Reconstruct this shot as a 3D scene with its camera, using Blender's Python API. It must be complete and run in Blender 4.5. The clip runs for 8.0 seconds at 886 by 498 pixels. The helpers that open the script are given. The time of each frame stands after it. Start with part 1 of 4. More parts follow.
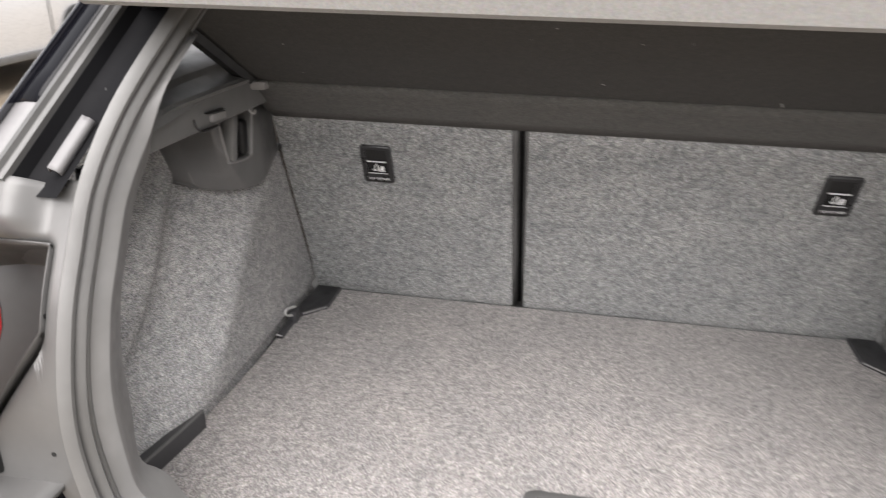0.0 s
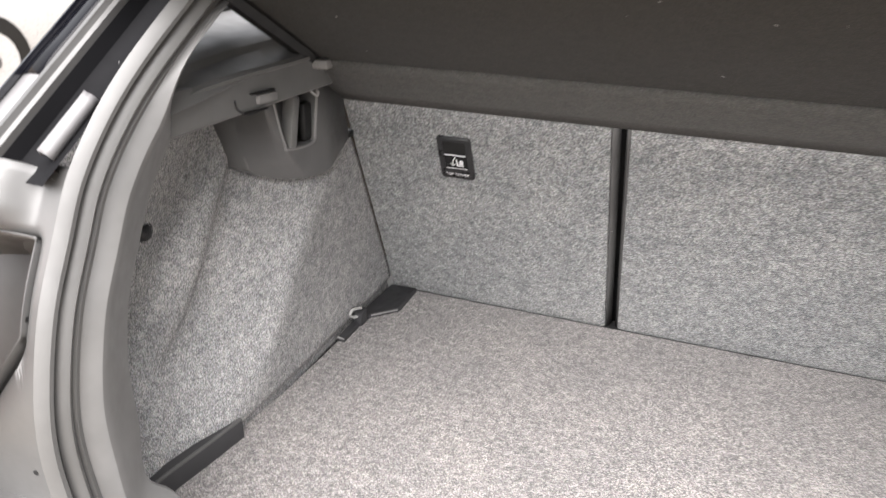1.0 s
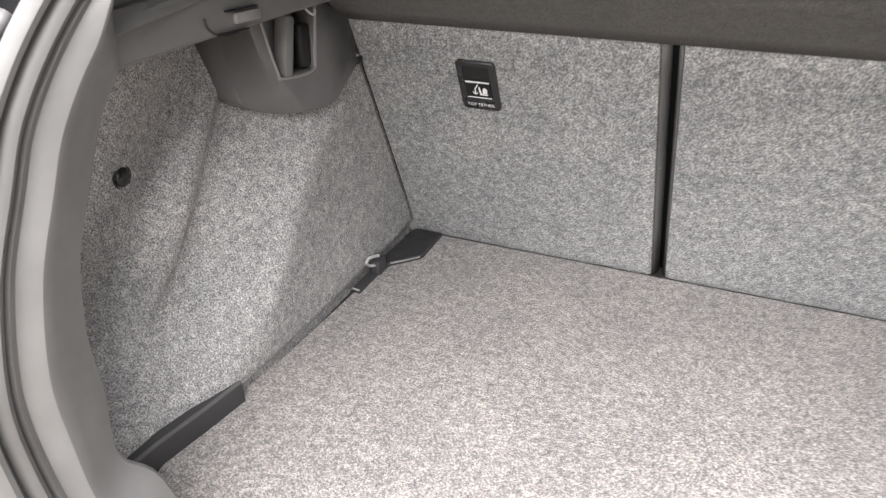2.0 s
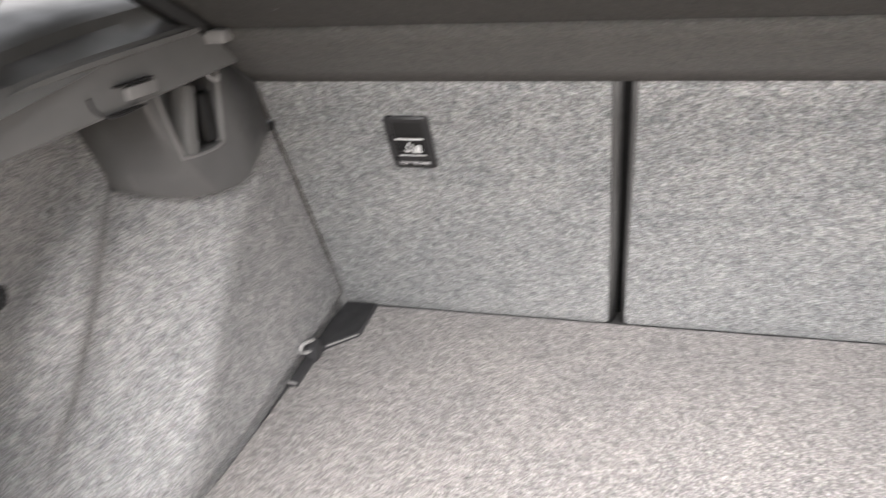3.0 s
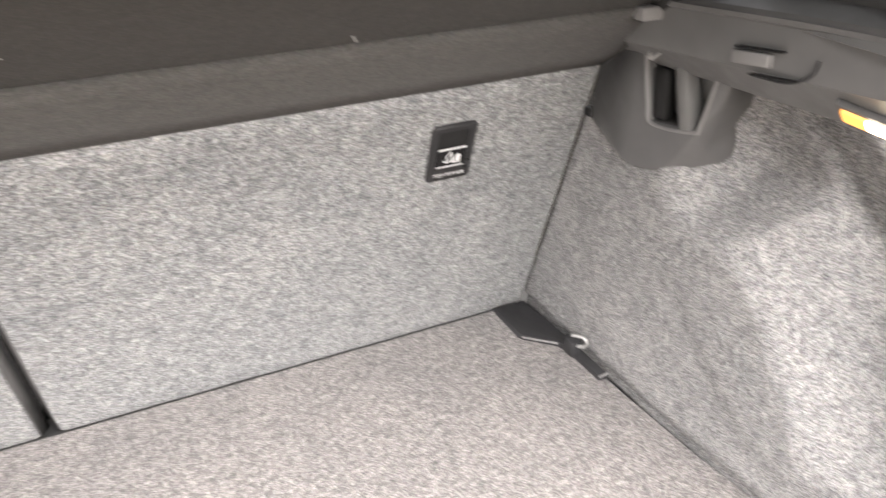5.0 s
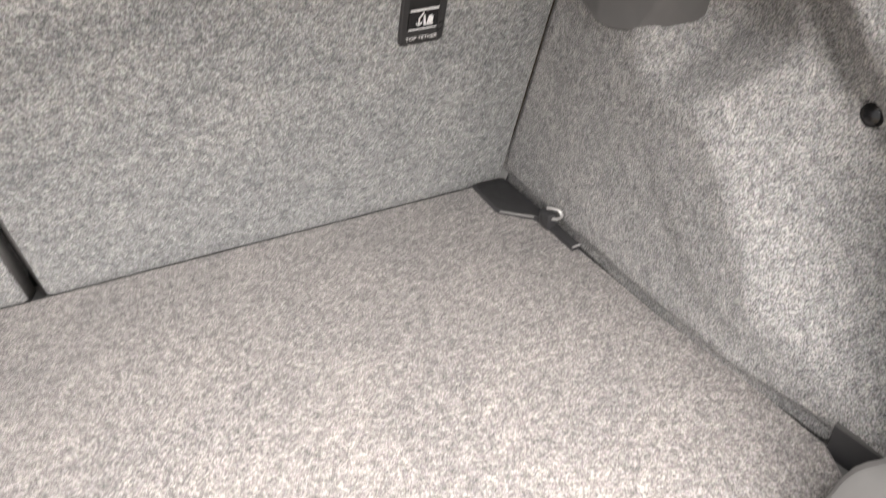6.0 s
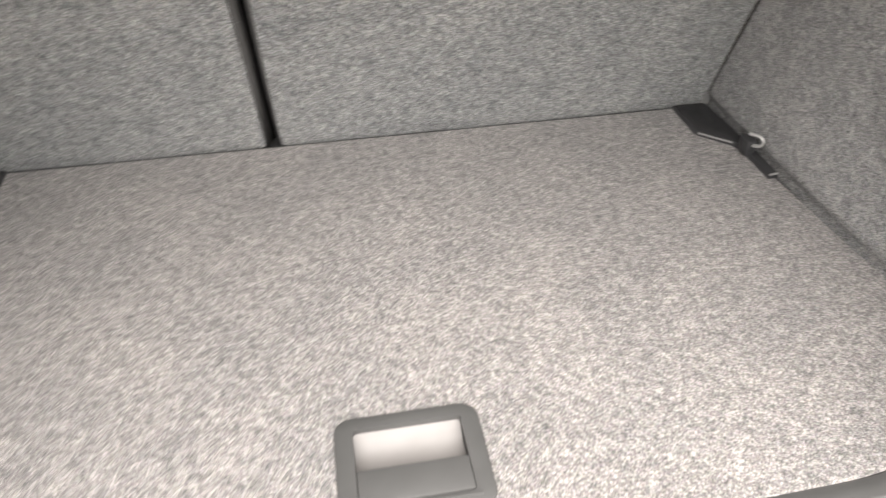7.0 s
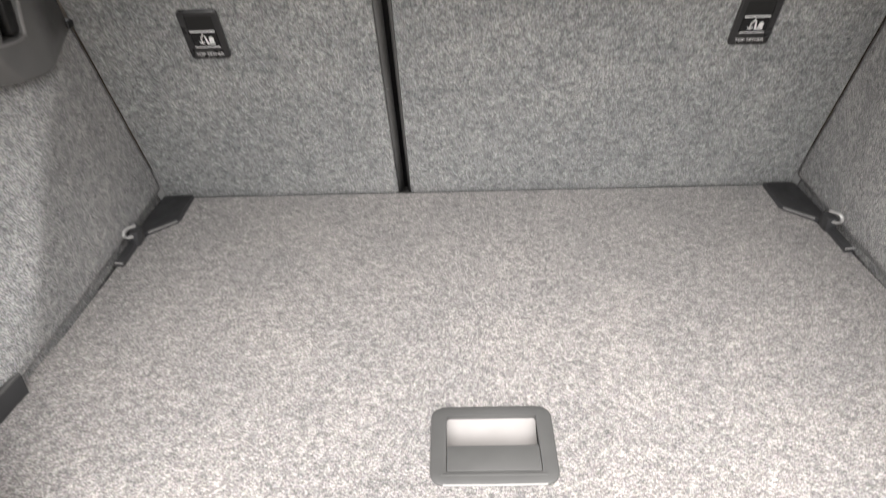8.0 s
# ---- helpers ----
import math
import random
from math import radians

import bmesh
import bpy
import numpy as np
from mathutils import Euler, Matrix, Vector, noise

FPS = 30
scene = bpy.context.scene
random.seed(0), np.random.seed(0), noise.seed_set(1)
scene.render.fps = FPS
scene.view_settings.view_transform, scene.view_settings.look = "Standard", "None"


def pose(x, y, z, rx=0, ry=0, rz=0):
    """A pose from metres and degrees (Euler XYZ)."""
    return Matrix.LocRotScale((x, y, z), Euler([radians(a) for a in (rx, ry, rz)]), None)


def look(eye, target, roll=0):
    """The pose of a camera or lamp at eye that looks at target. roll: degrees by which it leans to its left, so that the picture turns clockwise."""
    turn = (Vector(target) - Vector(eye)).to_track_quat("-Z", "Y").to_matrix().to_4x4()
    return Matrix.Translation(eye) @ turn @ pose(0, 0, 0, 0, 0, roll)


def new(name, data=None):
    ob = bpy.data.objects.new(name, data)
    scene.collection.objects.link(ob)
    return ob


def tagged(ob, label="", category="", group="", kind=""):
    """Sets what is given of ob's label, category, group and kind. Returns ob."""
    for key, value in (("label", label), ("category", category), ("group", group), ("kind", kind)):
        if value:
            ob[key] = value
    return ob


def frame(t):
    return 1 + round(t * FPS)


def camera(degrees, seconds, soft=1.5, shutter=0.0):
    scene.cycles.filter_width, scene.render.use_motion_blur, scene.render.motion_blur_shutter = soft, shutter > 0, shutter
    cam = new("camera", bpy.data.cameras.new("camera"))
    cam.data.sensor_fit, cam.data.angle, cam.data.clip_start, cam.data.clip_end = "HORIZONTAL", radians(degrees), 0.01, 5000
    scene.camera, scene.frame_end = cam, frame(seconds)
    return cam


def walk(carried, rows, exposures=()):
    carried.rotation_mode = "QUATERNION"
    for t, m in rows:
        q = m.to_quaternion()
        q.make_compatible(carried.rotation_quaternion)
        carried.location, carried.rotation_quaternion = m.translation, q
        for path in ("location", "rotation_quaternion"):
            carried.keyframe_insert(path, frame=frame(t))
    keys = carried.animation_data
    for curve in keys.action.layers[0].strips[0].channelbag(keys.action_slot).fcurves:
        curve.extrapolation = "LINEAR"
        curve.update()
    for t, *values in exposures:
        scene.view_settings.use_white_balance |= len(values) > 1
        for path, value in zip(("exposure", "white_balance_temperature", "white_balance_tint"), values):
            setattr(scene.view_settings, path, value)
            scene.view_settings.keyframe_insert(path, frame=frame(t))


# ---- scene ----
cam = camera(62.4, 8.0, soft=1.2, shutter=0.55)
PATH = [
    (0, (-0.038, -0.407, 1.324), (-0.364, 1.393, 0.515), 0.9),
    (0.5, (-0.021, -0.324, 1.326), (-0.567, 1.42, 0.514), 0.1),
    (1, (-0.01, -0.255, 1.297), (-0.648, 1.439, 0.447), 0.7),
    (1.2, (-0.012, -0.232, 1.293), (-0.659, 1.433, 0.392), 1.9),
    (2.3, (-0.031, -0.114, 1.238), (-0.777, 1.443, 0.226), -2.5),
    (2.5, (-0.054, -0.102, 1.233), (-0.758, 1.493, 0.254), -3.0),
    (3, (-0.108, -0.058, 1.238), (-0.59, 1.652, 0.32), -4.2),
    (3.5, (-0.103, 0.003, 1.249), (-0.255, 1.781, 0.346), -4.2),
    (4, (-0.06, 0.025, 1.248), (0.128, 1.819, 0.383), -3.1),
    (4.5, (0.004, 0.031, 1.247), (0.523, 1.752, 0.37), -2.5),
    (5, (0.048, 0.022, 1.238), (0.749, 1.648, 0.309), -2.4),
    (5.2, (0.06, 0.014, 1.233), (0.798, 1.605, 0.271), -2.4),
    (6.3, (0.06, -0.033, 1.191), (0.623, 1.471, -0.002), -2.5),
    (6.5, (0.035, -0.043, 1.186), (0.525, 1.468, -0.029), -2.2),
    (7, (-0.029, -0.091, 1.181), (0.222, 1.457, -0.059), -1.0),
    (7.5, (-0.029, -0.177, 1.209), (-0.003, 1.416, -0.001), -1.7),
    (8, (-0.028, -0.239, 1.236), (-0.073, 1.444, 0.155), -2.0),
]
EXPOSURES = [(0, 1.08, 6350, 12), (0.5, 1.25, 6300, 12), (1, 1.55, 6300, 12), (2.5, 1.6, 6300, 12), (3.0, 1.8, 6310, 12), (3.5, 1.93, 6330, 12), (4.5, 2.12, 6450, 13), (5.2, 2.05, 6500, 13), (6.5, 1.33, 6560, 11), (7.5, 1.2, 6450, 10), (8, 1.25, 6350, 10)]
walk(cam, [(t, look(eye, target, roll)) for t, eye, target, roll in PATH], EXPOSURES)

# ---- world, sun, exposure ----
SUN_EL, SUN_AZ = 52.0, 182.0
world = bpy.data.worlds.new("sky")
scene.world = world
world.use_nodes = True
wn = world.node_tree.nodes
sky = wn.new("ShaderNodeTexSky")
sky.sky_type = "NISHITA"
sky.sun_disc = False
sky.sun_elevation, sky.sun_rotation = radians(SUN_EL), radians(SUN_AZ)
sky.dust_density, sky.ozone_density, sky.air_density = 3.0, 1.0, 1.0
cloud = wn.new("ShaderNodeMix")
cloud.data_type = "RGBA"
cloud.inputs["Factor"].default_value = 0.8
cloud.inputs["B"].default_value = (7.0, 6.85, 6.62, 1.0)
world.node_tree.links.new(sky.outputs["Color"], cloud.inputs["A"])
world.node_tree.links.new(cloud.outputs["Result"], wn["Background"].inputs["Color"])
wn["Background"].inputs["Strength"].default_value = 0.065

sun_data = bpy.data.lights.new("sun", "SUN")
sun_data.energy, sun_data.angle, sun_data.color = 4.5, radians(78), (1.0, 0.958, 0.918)
sun = new("sun", sun_data)
sun.matrix_world = look((10 * math.sin(radians(SUN_AZ)) * math.cos(radians(SUN_EL)), 10 * math.cos(radians(SUN_AZ)) * math.cos(radians(SUN_EL)), 10 * math.sin(radians(SUN_EL))), (0, 0, 0))


# ---- materials ----
def material(name):
    m = bpy.data.materials.new(name)
    m.use_nodes = True
    return m, m.node_tree.nodes, m.node_tree.links, m.node_tree.nodes["Principled BSDF"]


def noise_node(nodes, links, scale, detail=3.0, rough=0.6, stretch=None, coord="Object"):
    tc = nodes.new("ShaderNodeTexCoord")
    n = nodes.new("ShaderNodeTexNoise")
    n.inputs["Scale"].default_value = scale
    n.inputs["Detail"].default_value = detail
    n.inputs["Roughness"].default_value = rough
    if stretch:
        mp = nodes.new("ShaderNodeMapping")
        mp.inputs["Scale"].default_value = stretch
        links.new(tc.outputs[coord], mp.inputs["Vector"])
        links.new(mp.outputs["Vector"], n.inputs["Vector"])
    else:
        links.new(tc.outputs[coord], n.inputs["Vector"])
    return n


def ramp_node(nodes, links, source, stops):
    r = nodes.new("ShaderNodeValToRGB")
    while len(r.color_ramp.elements) < len(stops):
        r.color_ramp.elements.new(0.5)
    for e, (p, c) in zip(r.color_ramp.elements, stops):
        e.position = p
        e.color = (*c, 1.0) if len(c) == 3 else c
    links.new(source, r.inputs["Fac"])
    return r


def mix_node(nodes, links, a, b, fac=0.5, mode="MIX"):
    m = nodes.new("ShaderNodeMix")
    m.data_type, m.blend_type = "RGBA", mode
    if isinstance(fac, float):
        m.inputs["Factor"].default_value = fac
    else:
        links.new(fac, m.inputs["Factor"])
    for socket, v in ((m.inputs["A"], a), (m.inputs["B"], b)):
        if isinstance(v, tuple):
            socket.default_value = (*v, 1.0)
        else:
            links.new(v, socket)
    return m.outputs["Result"]


def bump_node(nodes, links, height, bsdf, strength, distance):
    b = nodes.new("ShaderNodeBump")
    b.inputs["Strength"].default_value = strength
    b.inputs["Distance"].default_value = distance
    links.new(height, b.inputs["Height"])
    links.new(b.outputs["Normal"], bsdf.inputs["Normal"])


def felt(name, dark, mid, light, fleck=460.0, lump=42.0, bump=0.9, sheen=0.25, stretch=None, mottle=1.0):
    """Needle-felt carpet: light and dark fibres mixed, with soft wear patches."""
    m, nodes, links, bsdf = material(name)
    a = noise_node(nodes, links, fleck, 3.0, 0.8, stretch)
    b = noise_node(nodes, links, fleck * 2.6, 2.0, 0.6, (1.0, 0.45, 0.8))
    c = noise_node(nodes, links, lump * 2.6, 4.0, 0.7)
    d = noise_node(nodes, links, 9.0, 5.0, 0.7)
    r1 = ramp_node(nodes, links, a.outputs["Fac"], [(0.39, dark), (0.5, mid), (0.61, light)])
    r2 = ramp_node(nodes, links, b.outputs["Fac"], [(0.38, dark), (0.5, mid), (0.63, light)])
    col = mix_node(nodes, links, r1.outputs["Color"], r2.outputs["Color"], 0.3)
    r3 = ramp_node(nodes, links, c.outputs["Fac"], [(0.34, (1 - 0.26 * mottle, 1 - 0.25 * mottle, 1 - 0.24 * mottle)), (0.5, (0.99, 0.99, 0.99)), (0.66, (1 + 0.24 * mottle, 1 + 0.23 * mottle, 1 + 0.22 * mottle))])
    col = mix_node(nodes, links, col, r3.outputs["Color"], 1.0, "MULTIPLY")
    tint = noise_node(nodes, links, fleck * 0.7, 2.0, 0.6)
    pale = mix_node(nodes, links, (1.0, 1.0, 1.0), tint.outputs["Color"], 0.22)
    col = mix_node(nodes, links, col, pale, 1.0, "MULTIPLY")
    r4 = ramp_node(nodes, links, d.outputs["Fac"], [(0.3, (1.12 - 0.13 * mottle, 1.115 - 0.12 * mottle, 1.11 - 0.11 * mottle)), (0.7, (1.12 + 0.13 * mottle, 1.115 + 0.12 * mottle, 1.11 + 0.11 * mottle))])
    col = mix_node(nodes, links, col, r4.outputs["Color"], 1.0, "MULTIPLY")
    links.new(col, bsdf.inputs["Base Color"])
    bsdf.inputs["Roughness"].default_value = 0.95
    bsdf.inputs["Specular IOR Level"].default_value = 0.1
    bsdf.inputs["Sheen Weight"].default_value = sheen
    bsdf.inputs["Sheen Roughness"].default_value = 0.6
    bump_node(nodes, links, mix_node(nodes, links, a.outputs["Color"], b.outputs["Color"], 0.5), bsdf, bump, 0.002)
    return m


def plastic(name, color, rough=0.5, grain=900.0, bump=0.12, wear=0.12, spec=0.5):
    """Grained moulded plastic or rubber with slight scuffing."""
    m, nodes, links, bsdf = material(name)
    n = noise_node(nodes, links, 9.0, 4.0, 0.6)
    lo = tuple(v * (1 - wear) for v in color)
    hi = tuple(v * (1 + wear) for v in color)
    r = ramp_node(nodes, links, n.outputs["Fac"], [(0.35, lo), (0.65, hi)])
    links.new(r.outputs["Color"], bsdf.inputs["Base Color"])
    q = noise_node(nodes, links, 40.0, 3.0, 0.6)
    rr = ramp_node(nodes, links, q.outputs["Fac"], [(0.3, (rough - 0.07,) * 3), (0.7, (rough + 0.09,) * 3)])
    links.new(rr.outputs["Color"], bsdf.inputs["Roughness"])
    bsdf.inputs["Specular IOR Level"].default_value = spec
    g = noise_node(nodes, links, grain, 2.0, 0.5)
    bump_node(nodes, links, g.outputs["Fac"], bsdf, bump, 0.0006)
    return m


def paint(name, color, rough=0.18, metallic=0.0, coat=1.0, flake=0.1, haze=0.08):
    m, nodes, links, bsdf = material(name)
    n = noise_node(nodes, links, 12.0, 4.0, 0.65)
    r = ramp_node(nodes, links, n.outputs["Fac"], [(0.3, tuple(v * (1 - flake) for v in color)), (0.7, tuple(v * (1 + flake) for v in color))])
    links.new(r.outputs["Color"], bsdf.inputs["Base Color"])
    q = noise_node(nodes, links, 55.0, 3.0, 0.7)
    rr = ramp_node(nodes, links, q.outputs["Fac"], [(0.35, (rough,) * 3), (0.75, (rough + 0.12,) * 3)])
    links.new(rr.outputs["Color"], bsdf.inputs["Roughness"])
    bsdf.inputs["Metallic"].default_value = metallic
    bsdf.inputs["Coat Weight"].default_value = coat
    bsdf.inputs["Coat Roughness"].default_value = haze
    return m


CARPET = felt("grey_carpet", (0.090, 0.091, 0.093), (0.315, 0.312, 0.308), (0.66, 0.653, 0.644), fleck=540.0, mottle=1.05, sheen=0.02)
SEAT_CARPET = felt("seat_carpet", (0.060, 0.062, 0.064), (0.210, 0.213, 0.212), (0.49, 0.496, 0.492), fleck=400.0, mottle=1.5)
FLOOR_CARPET = felt("floor_carpet", (0.075, 0.072, 0.07), (0.218, 0.204, 0.197), (0.490, 0.462, 0.446), fleck=430.0, mottle=1.2)
SHELF_DARK = felt("dark_shelf_felt", (0.040, 0.039, 0.037), (0.051, 0.0495, 0.047), (0.067, 0.065, 0.0615), fleck=500.0, bump=0.2, sheen=0.06, mottle=0.4)
SHELF_LIGHT = felt("light_shelf_felt", (0.225, 0.22, 0.213), (0.25, 0.245, 0.237), (0.28, 0.275, 0.265), fleck=420.0, bump=0.4, mottle=0.25)
FLAP_FELT = felt("flap_felt", (0.068, 0.067, 0.065), (0.096, 0.094, 0.090), (0.133, 0.131, 0.125), fleck=500.0, bump=0.25, sheen=0.06, mottle=0.5)
TRIM = plastic("dark_trim_plastic", (0.166, 0.165, 0.163), 0.42)
TRIM_GREY = plastic("grey_trim_plastic", (0.205, 0.203, 0.199), 0.40)
HANDLE = plastic("handle_plastic", (0.088, 0.087, 0.085), 0.44)
POCKET = plastic("pocket_plastic", (0.150, 0.148, 0.146), 0.36)
RUBBER = plastic("grey_rubber", (0.14, 0.139, 0.135), 0.46, grain=500.0)
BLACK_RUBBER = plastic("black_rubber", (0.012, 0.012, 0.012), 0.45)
BLACK_GLOSS = plastic("black_gloss_plastic", (0.012, 0.012, 0.013), 0.22, bump=0.02)
COVER = plastic("cover_plastic", (0.028, 0.028, 0.029), 0.3)
HEADLINER = felt("headliner", (0.5, 0.49, 0.47), (0.56, 0.55, 0.53), (0.62, 0.61, 0.59), fleck=300.0, bump=0.1)
BRACKET = plastic("bracket_plastic", (0.04, 0.04, 0.042), 0.38)
LIGHT_PLASTIC = plastic("light_grey_plastic", (0.31, 0.303, 0.293), 0.45, bump=0.05, wear=0.06)
SCOOP_PLASTIC = plastic("scoop_plastic", (0.235, 0.222, 0.214), 0.5, bump=0.05, wear=0.08)
PIN_PLASTIC = plastic("pin_plastic", (0.27, 0.265, 0.26), 0.4, bump=0.05)
WHITE_PRINT = plastic("white_print", (0.8, 0.8, 0.8), 0.5, bump=0.0, wear=0.02)
PAINT = paint("black_paint", (0.008, 0.008, 0.012), 0.08)
PANEL_PAINT = paint("grey_metallic_paint", (0.13, 0.129, 0.126), 0.44, 0.35, 0.5, 0.1, 0.3)
FLANGE = plastic("pale_satin_paint", (0.21, 0.206, 0.208), 0.5, bump=0.02)
GUTTER = plastic("gutter_rubber", (0.008, 0.008, 0.009), 0.6, spec=0.12)
GLOSS_PANEL = plastic("gloss_black_panel", (0.006, 0.006, 0.008), 0.1, bump=0.0, spec=0.2)
SILVER_PAINT = paint("silver_paint", (0.74, 0.74, 0.74), 0.25, 0.1, 1.0, 0.02)
ZINC = paint("zinc_metal", (0.45, 0.445, 0.435), 0.38, 0.5, 0.0)
RED_LENS = paint("red_lens", (0.40, 0.006, 0.008), 0.08, 0.0, 1.0)
SEAT_CLOTH = felt("black_seat_cloth", (0.012, 0.012, 0.013), (0.02, 0.02, 0.021), (0.032, 0.032, 0.034), fleck=600.0, bump=0.3, sheen=0.2)
CHROME, _n, _l, _b = material("chrome")
_b.inputs["Metallic"].default_value = 1.0
_b.inputs["Base Color"].default_value = (0.75, 0.75, 0.76, 1)
_b.inputs["Roughness"].default_value = 0.18
LAMP_HOT, _n, _l, _b = material("boot_lamp_bulb")
_b.inputs["Base Color"].default_value = (1.0, 0.85, 0.65, 1)
_b.inputs["Emission Color"].default_value = (1.0, 0.80, 0.55, 1)
_b.inputs["Emission Strength"].default_value = 3.0
LAMP_GLOW, _n, _l, _b = material("boot_lamp_glow")
_b.inputs["Base Color"].default_value = (0.9, 0.5, 0.2, 1)
_b.inputs["Emission Color"].default_value = (1.0, 0.36, 0.05, 1)
_b.inputs["Emission Strength"].default_value = 0.5


def ground_material():
    m, nodes, links, bsdf = material("pale_concrete")
    a = noise_node(nodes, links, 0.7, 5.0, 0.6)
    b = noise_node(nodes, links, 60.0, 4.0, 0.7)
    r = ramp_node(nodes, links, a.outputs["Fac"], [(0.3, (0.16, 0.12, 0.08)), (0.55, (0.24, 0.20, 0.15)), (0.75, (0.32, 0.29, 0.24))])
    r2 = ramp_node(nodes, links, b.outputs["Fac"], [(0.3, (0.75, 0.75, 0.75)), (0.7, (1.15, 1.15, 1.15))])
    links.new(mix_node(nodes, links, r.outputs["Color"], r2.outputs["Color"], 1.0, "MULTIPLY"), bsdf.inputs["Base Color"])
    bsdf.inputs["Roughness"].default_value = 0.9
    bump_node(nodes, links, b.outputs["Fac"], bsdf, 0.4, 0.01)
    return m


GROUND = ground_material()


# ---- building helpers ----
def thing(name, at, label, category, group="", kind=""):
    """An Empty at the base of a thing."""
    ob = new(name)
    ob.empty_display_size = 0.05
    ob.location = at
    return tagged(ob, label, category, group, kind)


def place_of(ob):
    at = Vector(ob.location)
    while ob.parent:
        ob = ob.parent
        at += Vector(ob.location)
    return at


def part(name, bm, mat, parent, label="", smooth=True, thick=0.0, offset=-1.0, bevel=0.0, sharp=42):
    """One mesh object, built in world metres, under a thing or a part."""
    at = place_of(parent)
    bmesh.ops.translate(bm, verts=bm.verts, vec=-at)
    bmesh.ops.recalc_face_normals(bm, faces=bm.faces) if thick == 0 else None
    me = bpy.data.meshes.new(name)
    bm.to_mesh(me)
    bm.free()
    me.materials.append(mat)
    if smooth:
        me.shade_smooth()
        me.set_sharp_from_angle(angle=radians(sharp))
    ob = new(name, me)
    ob.parent = parent
    if thick:
        s = ob.modifiers.new("thickness", "SOLIDIFY")
        s.thickness, s.offset = thick, offset
    if bevel:
        b = ob.modifiers.new("edges", "BEVEL")
        b.width, b.segments, b.limit_method, b.angle_limit = bevel, 2, "ANGLE", radians(40)
    return tagged(ob, label)


def solo(name, bm, mat, label, category, group="", kind="", at=(0, 0, 0), **kw):
    """A thing that is one mesh."""
    holder = new("tmp")
    holder.location = at
    ob = part(name, bm, mat, holder, **kw)
    ob.parent = None
    ob.location = at
    bpy.data.objects.remove(holder)
    return tagged(ob, label, category, group, kind)


def grid(nu, nv, point):
    """A sheet of nu x nv quads through point(u, v), u and v from 0 to 1."""
    bm = bmesh.new()
    vs = [[bm.verts.new(point(i / nu, j / nv)) for j in range(nv + 1)] for i in range(nu + 1)]
    for i in range(nu):
        for j in range(nv):
            bm.faces.new((vs[i][j], vs[i + 1][j], vs[i + 1][j + 1], vs[i][j + 1]))
    return bm


def skin(rings, closed=False, caps=True):
    """Quads between rings of equally many points; closed: each ring is a loop."""
    bm = bmesh.new()
    vs = [[bm.verts.new(p) for p in ring] for ring in rings]
    n = len(vs[0])
    for a, b in zip(vs, vs[1:]):
        for j in range(n if closed else n - 1):
            bm.faces.new((a[j], b[j], b[(j + 1) % n], a[(j + 1) % n]))
    if closed and caps:
        bm.faces.new(vs[0])
        bm.faces.new(list(reversed(vs[-1])))
    return bm


def block(center, size, bevel=0.0, turn=None, segments=2):
    """A box with rounded edges."""
    bm = bmesh.new()
    bmesh.ops.create_cube(bm, size=1.0)
    bmesh.ops.scale(bm, vec=size, verts=bm.verts)
    if bevel:
        bmesh.ops.bevel(bm, geom=list(bm.edges), offset=bevel, segments=segments, profile=0.5, affect="EDGES")
    if turn:
        bmesh.ops.rotate(bm, verts=bm.verts, cent=(0, 0, 0), matrix=turn.to_3x3())
    bmesh.ops.translate(bm, verts=bm.verts, vec=center)
    return bm


def spline(points, per):
    """Catmull-Rom through the points."""
    pts = [Vector(p) for p in points]
    pts = [2 * pts[0] - pts[1]] + pts + [2 * pts[-1] - pts[-2]]
    out = []
    for i in range(1, len(pts) - 2):
        p0, p1, p2, p3 = pts[i - 1:i + 3]
        for k in range(per):
            t = k / per
            out.append(0.5 * (2 * p1 + (p2 - p0) * t + (2 * p0 - 5 * p1 + 4 * p2 - p3) * t * t + (3 * p1 - p0 - 3 * p2 + p3) * t ** 3))
    out.append(pts[-2])
    return out


def tube(points, radius, sides=8):
    pts = [Vector(p) for p in points]
    rings = []
    for i, p in enumerate(pts):
        t = (pts[min(i + 1, len(pts) - 1)] - pts[max(i - 1, 0)]).normalized()
        a = t.orthogonal().normalized() if i == 0 else (a - a.dot(t) * t).normalized()
        b = t.cross(a)
        rings.append([p + radius * (math.cos(k * math.tau / sides) * a + math.sin(k * math.tau / sides) * b) for k in range(sides)])
    return skin(rings, closed=True)


def ss(a, b, x):
    """Smooth step from a to b."""
    t = min(max((x - a) / (b - a), 0.0), 1.0)
    return t * t * (3 - 2 * t)


def gauss(x, m, w):
    return math.exp(-((x - m) / w) ** 2)


# ---- plan of the boot: x across, y towards the front seats, z up ----
FLOOR_Z = 0.68
SEAT_Y, SEAT_LEAN = 0.80, 0.43


def seat_y(z):
    return SEAT_Y - SEAT_LEAN * (z - FLOOR_Z)


SEAT_N = Vector((0, -1, -SEAT_LEAN)).normalized()
SEAT_UP = Vector((0, -SEAT_LEAN, 1)).normalized()


def on_seat(x, z, out=0.0):
    return Vector((x, seat_y(z), z)) + SEAT_N * out


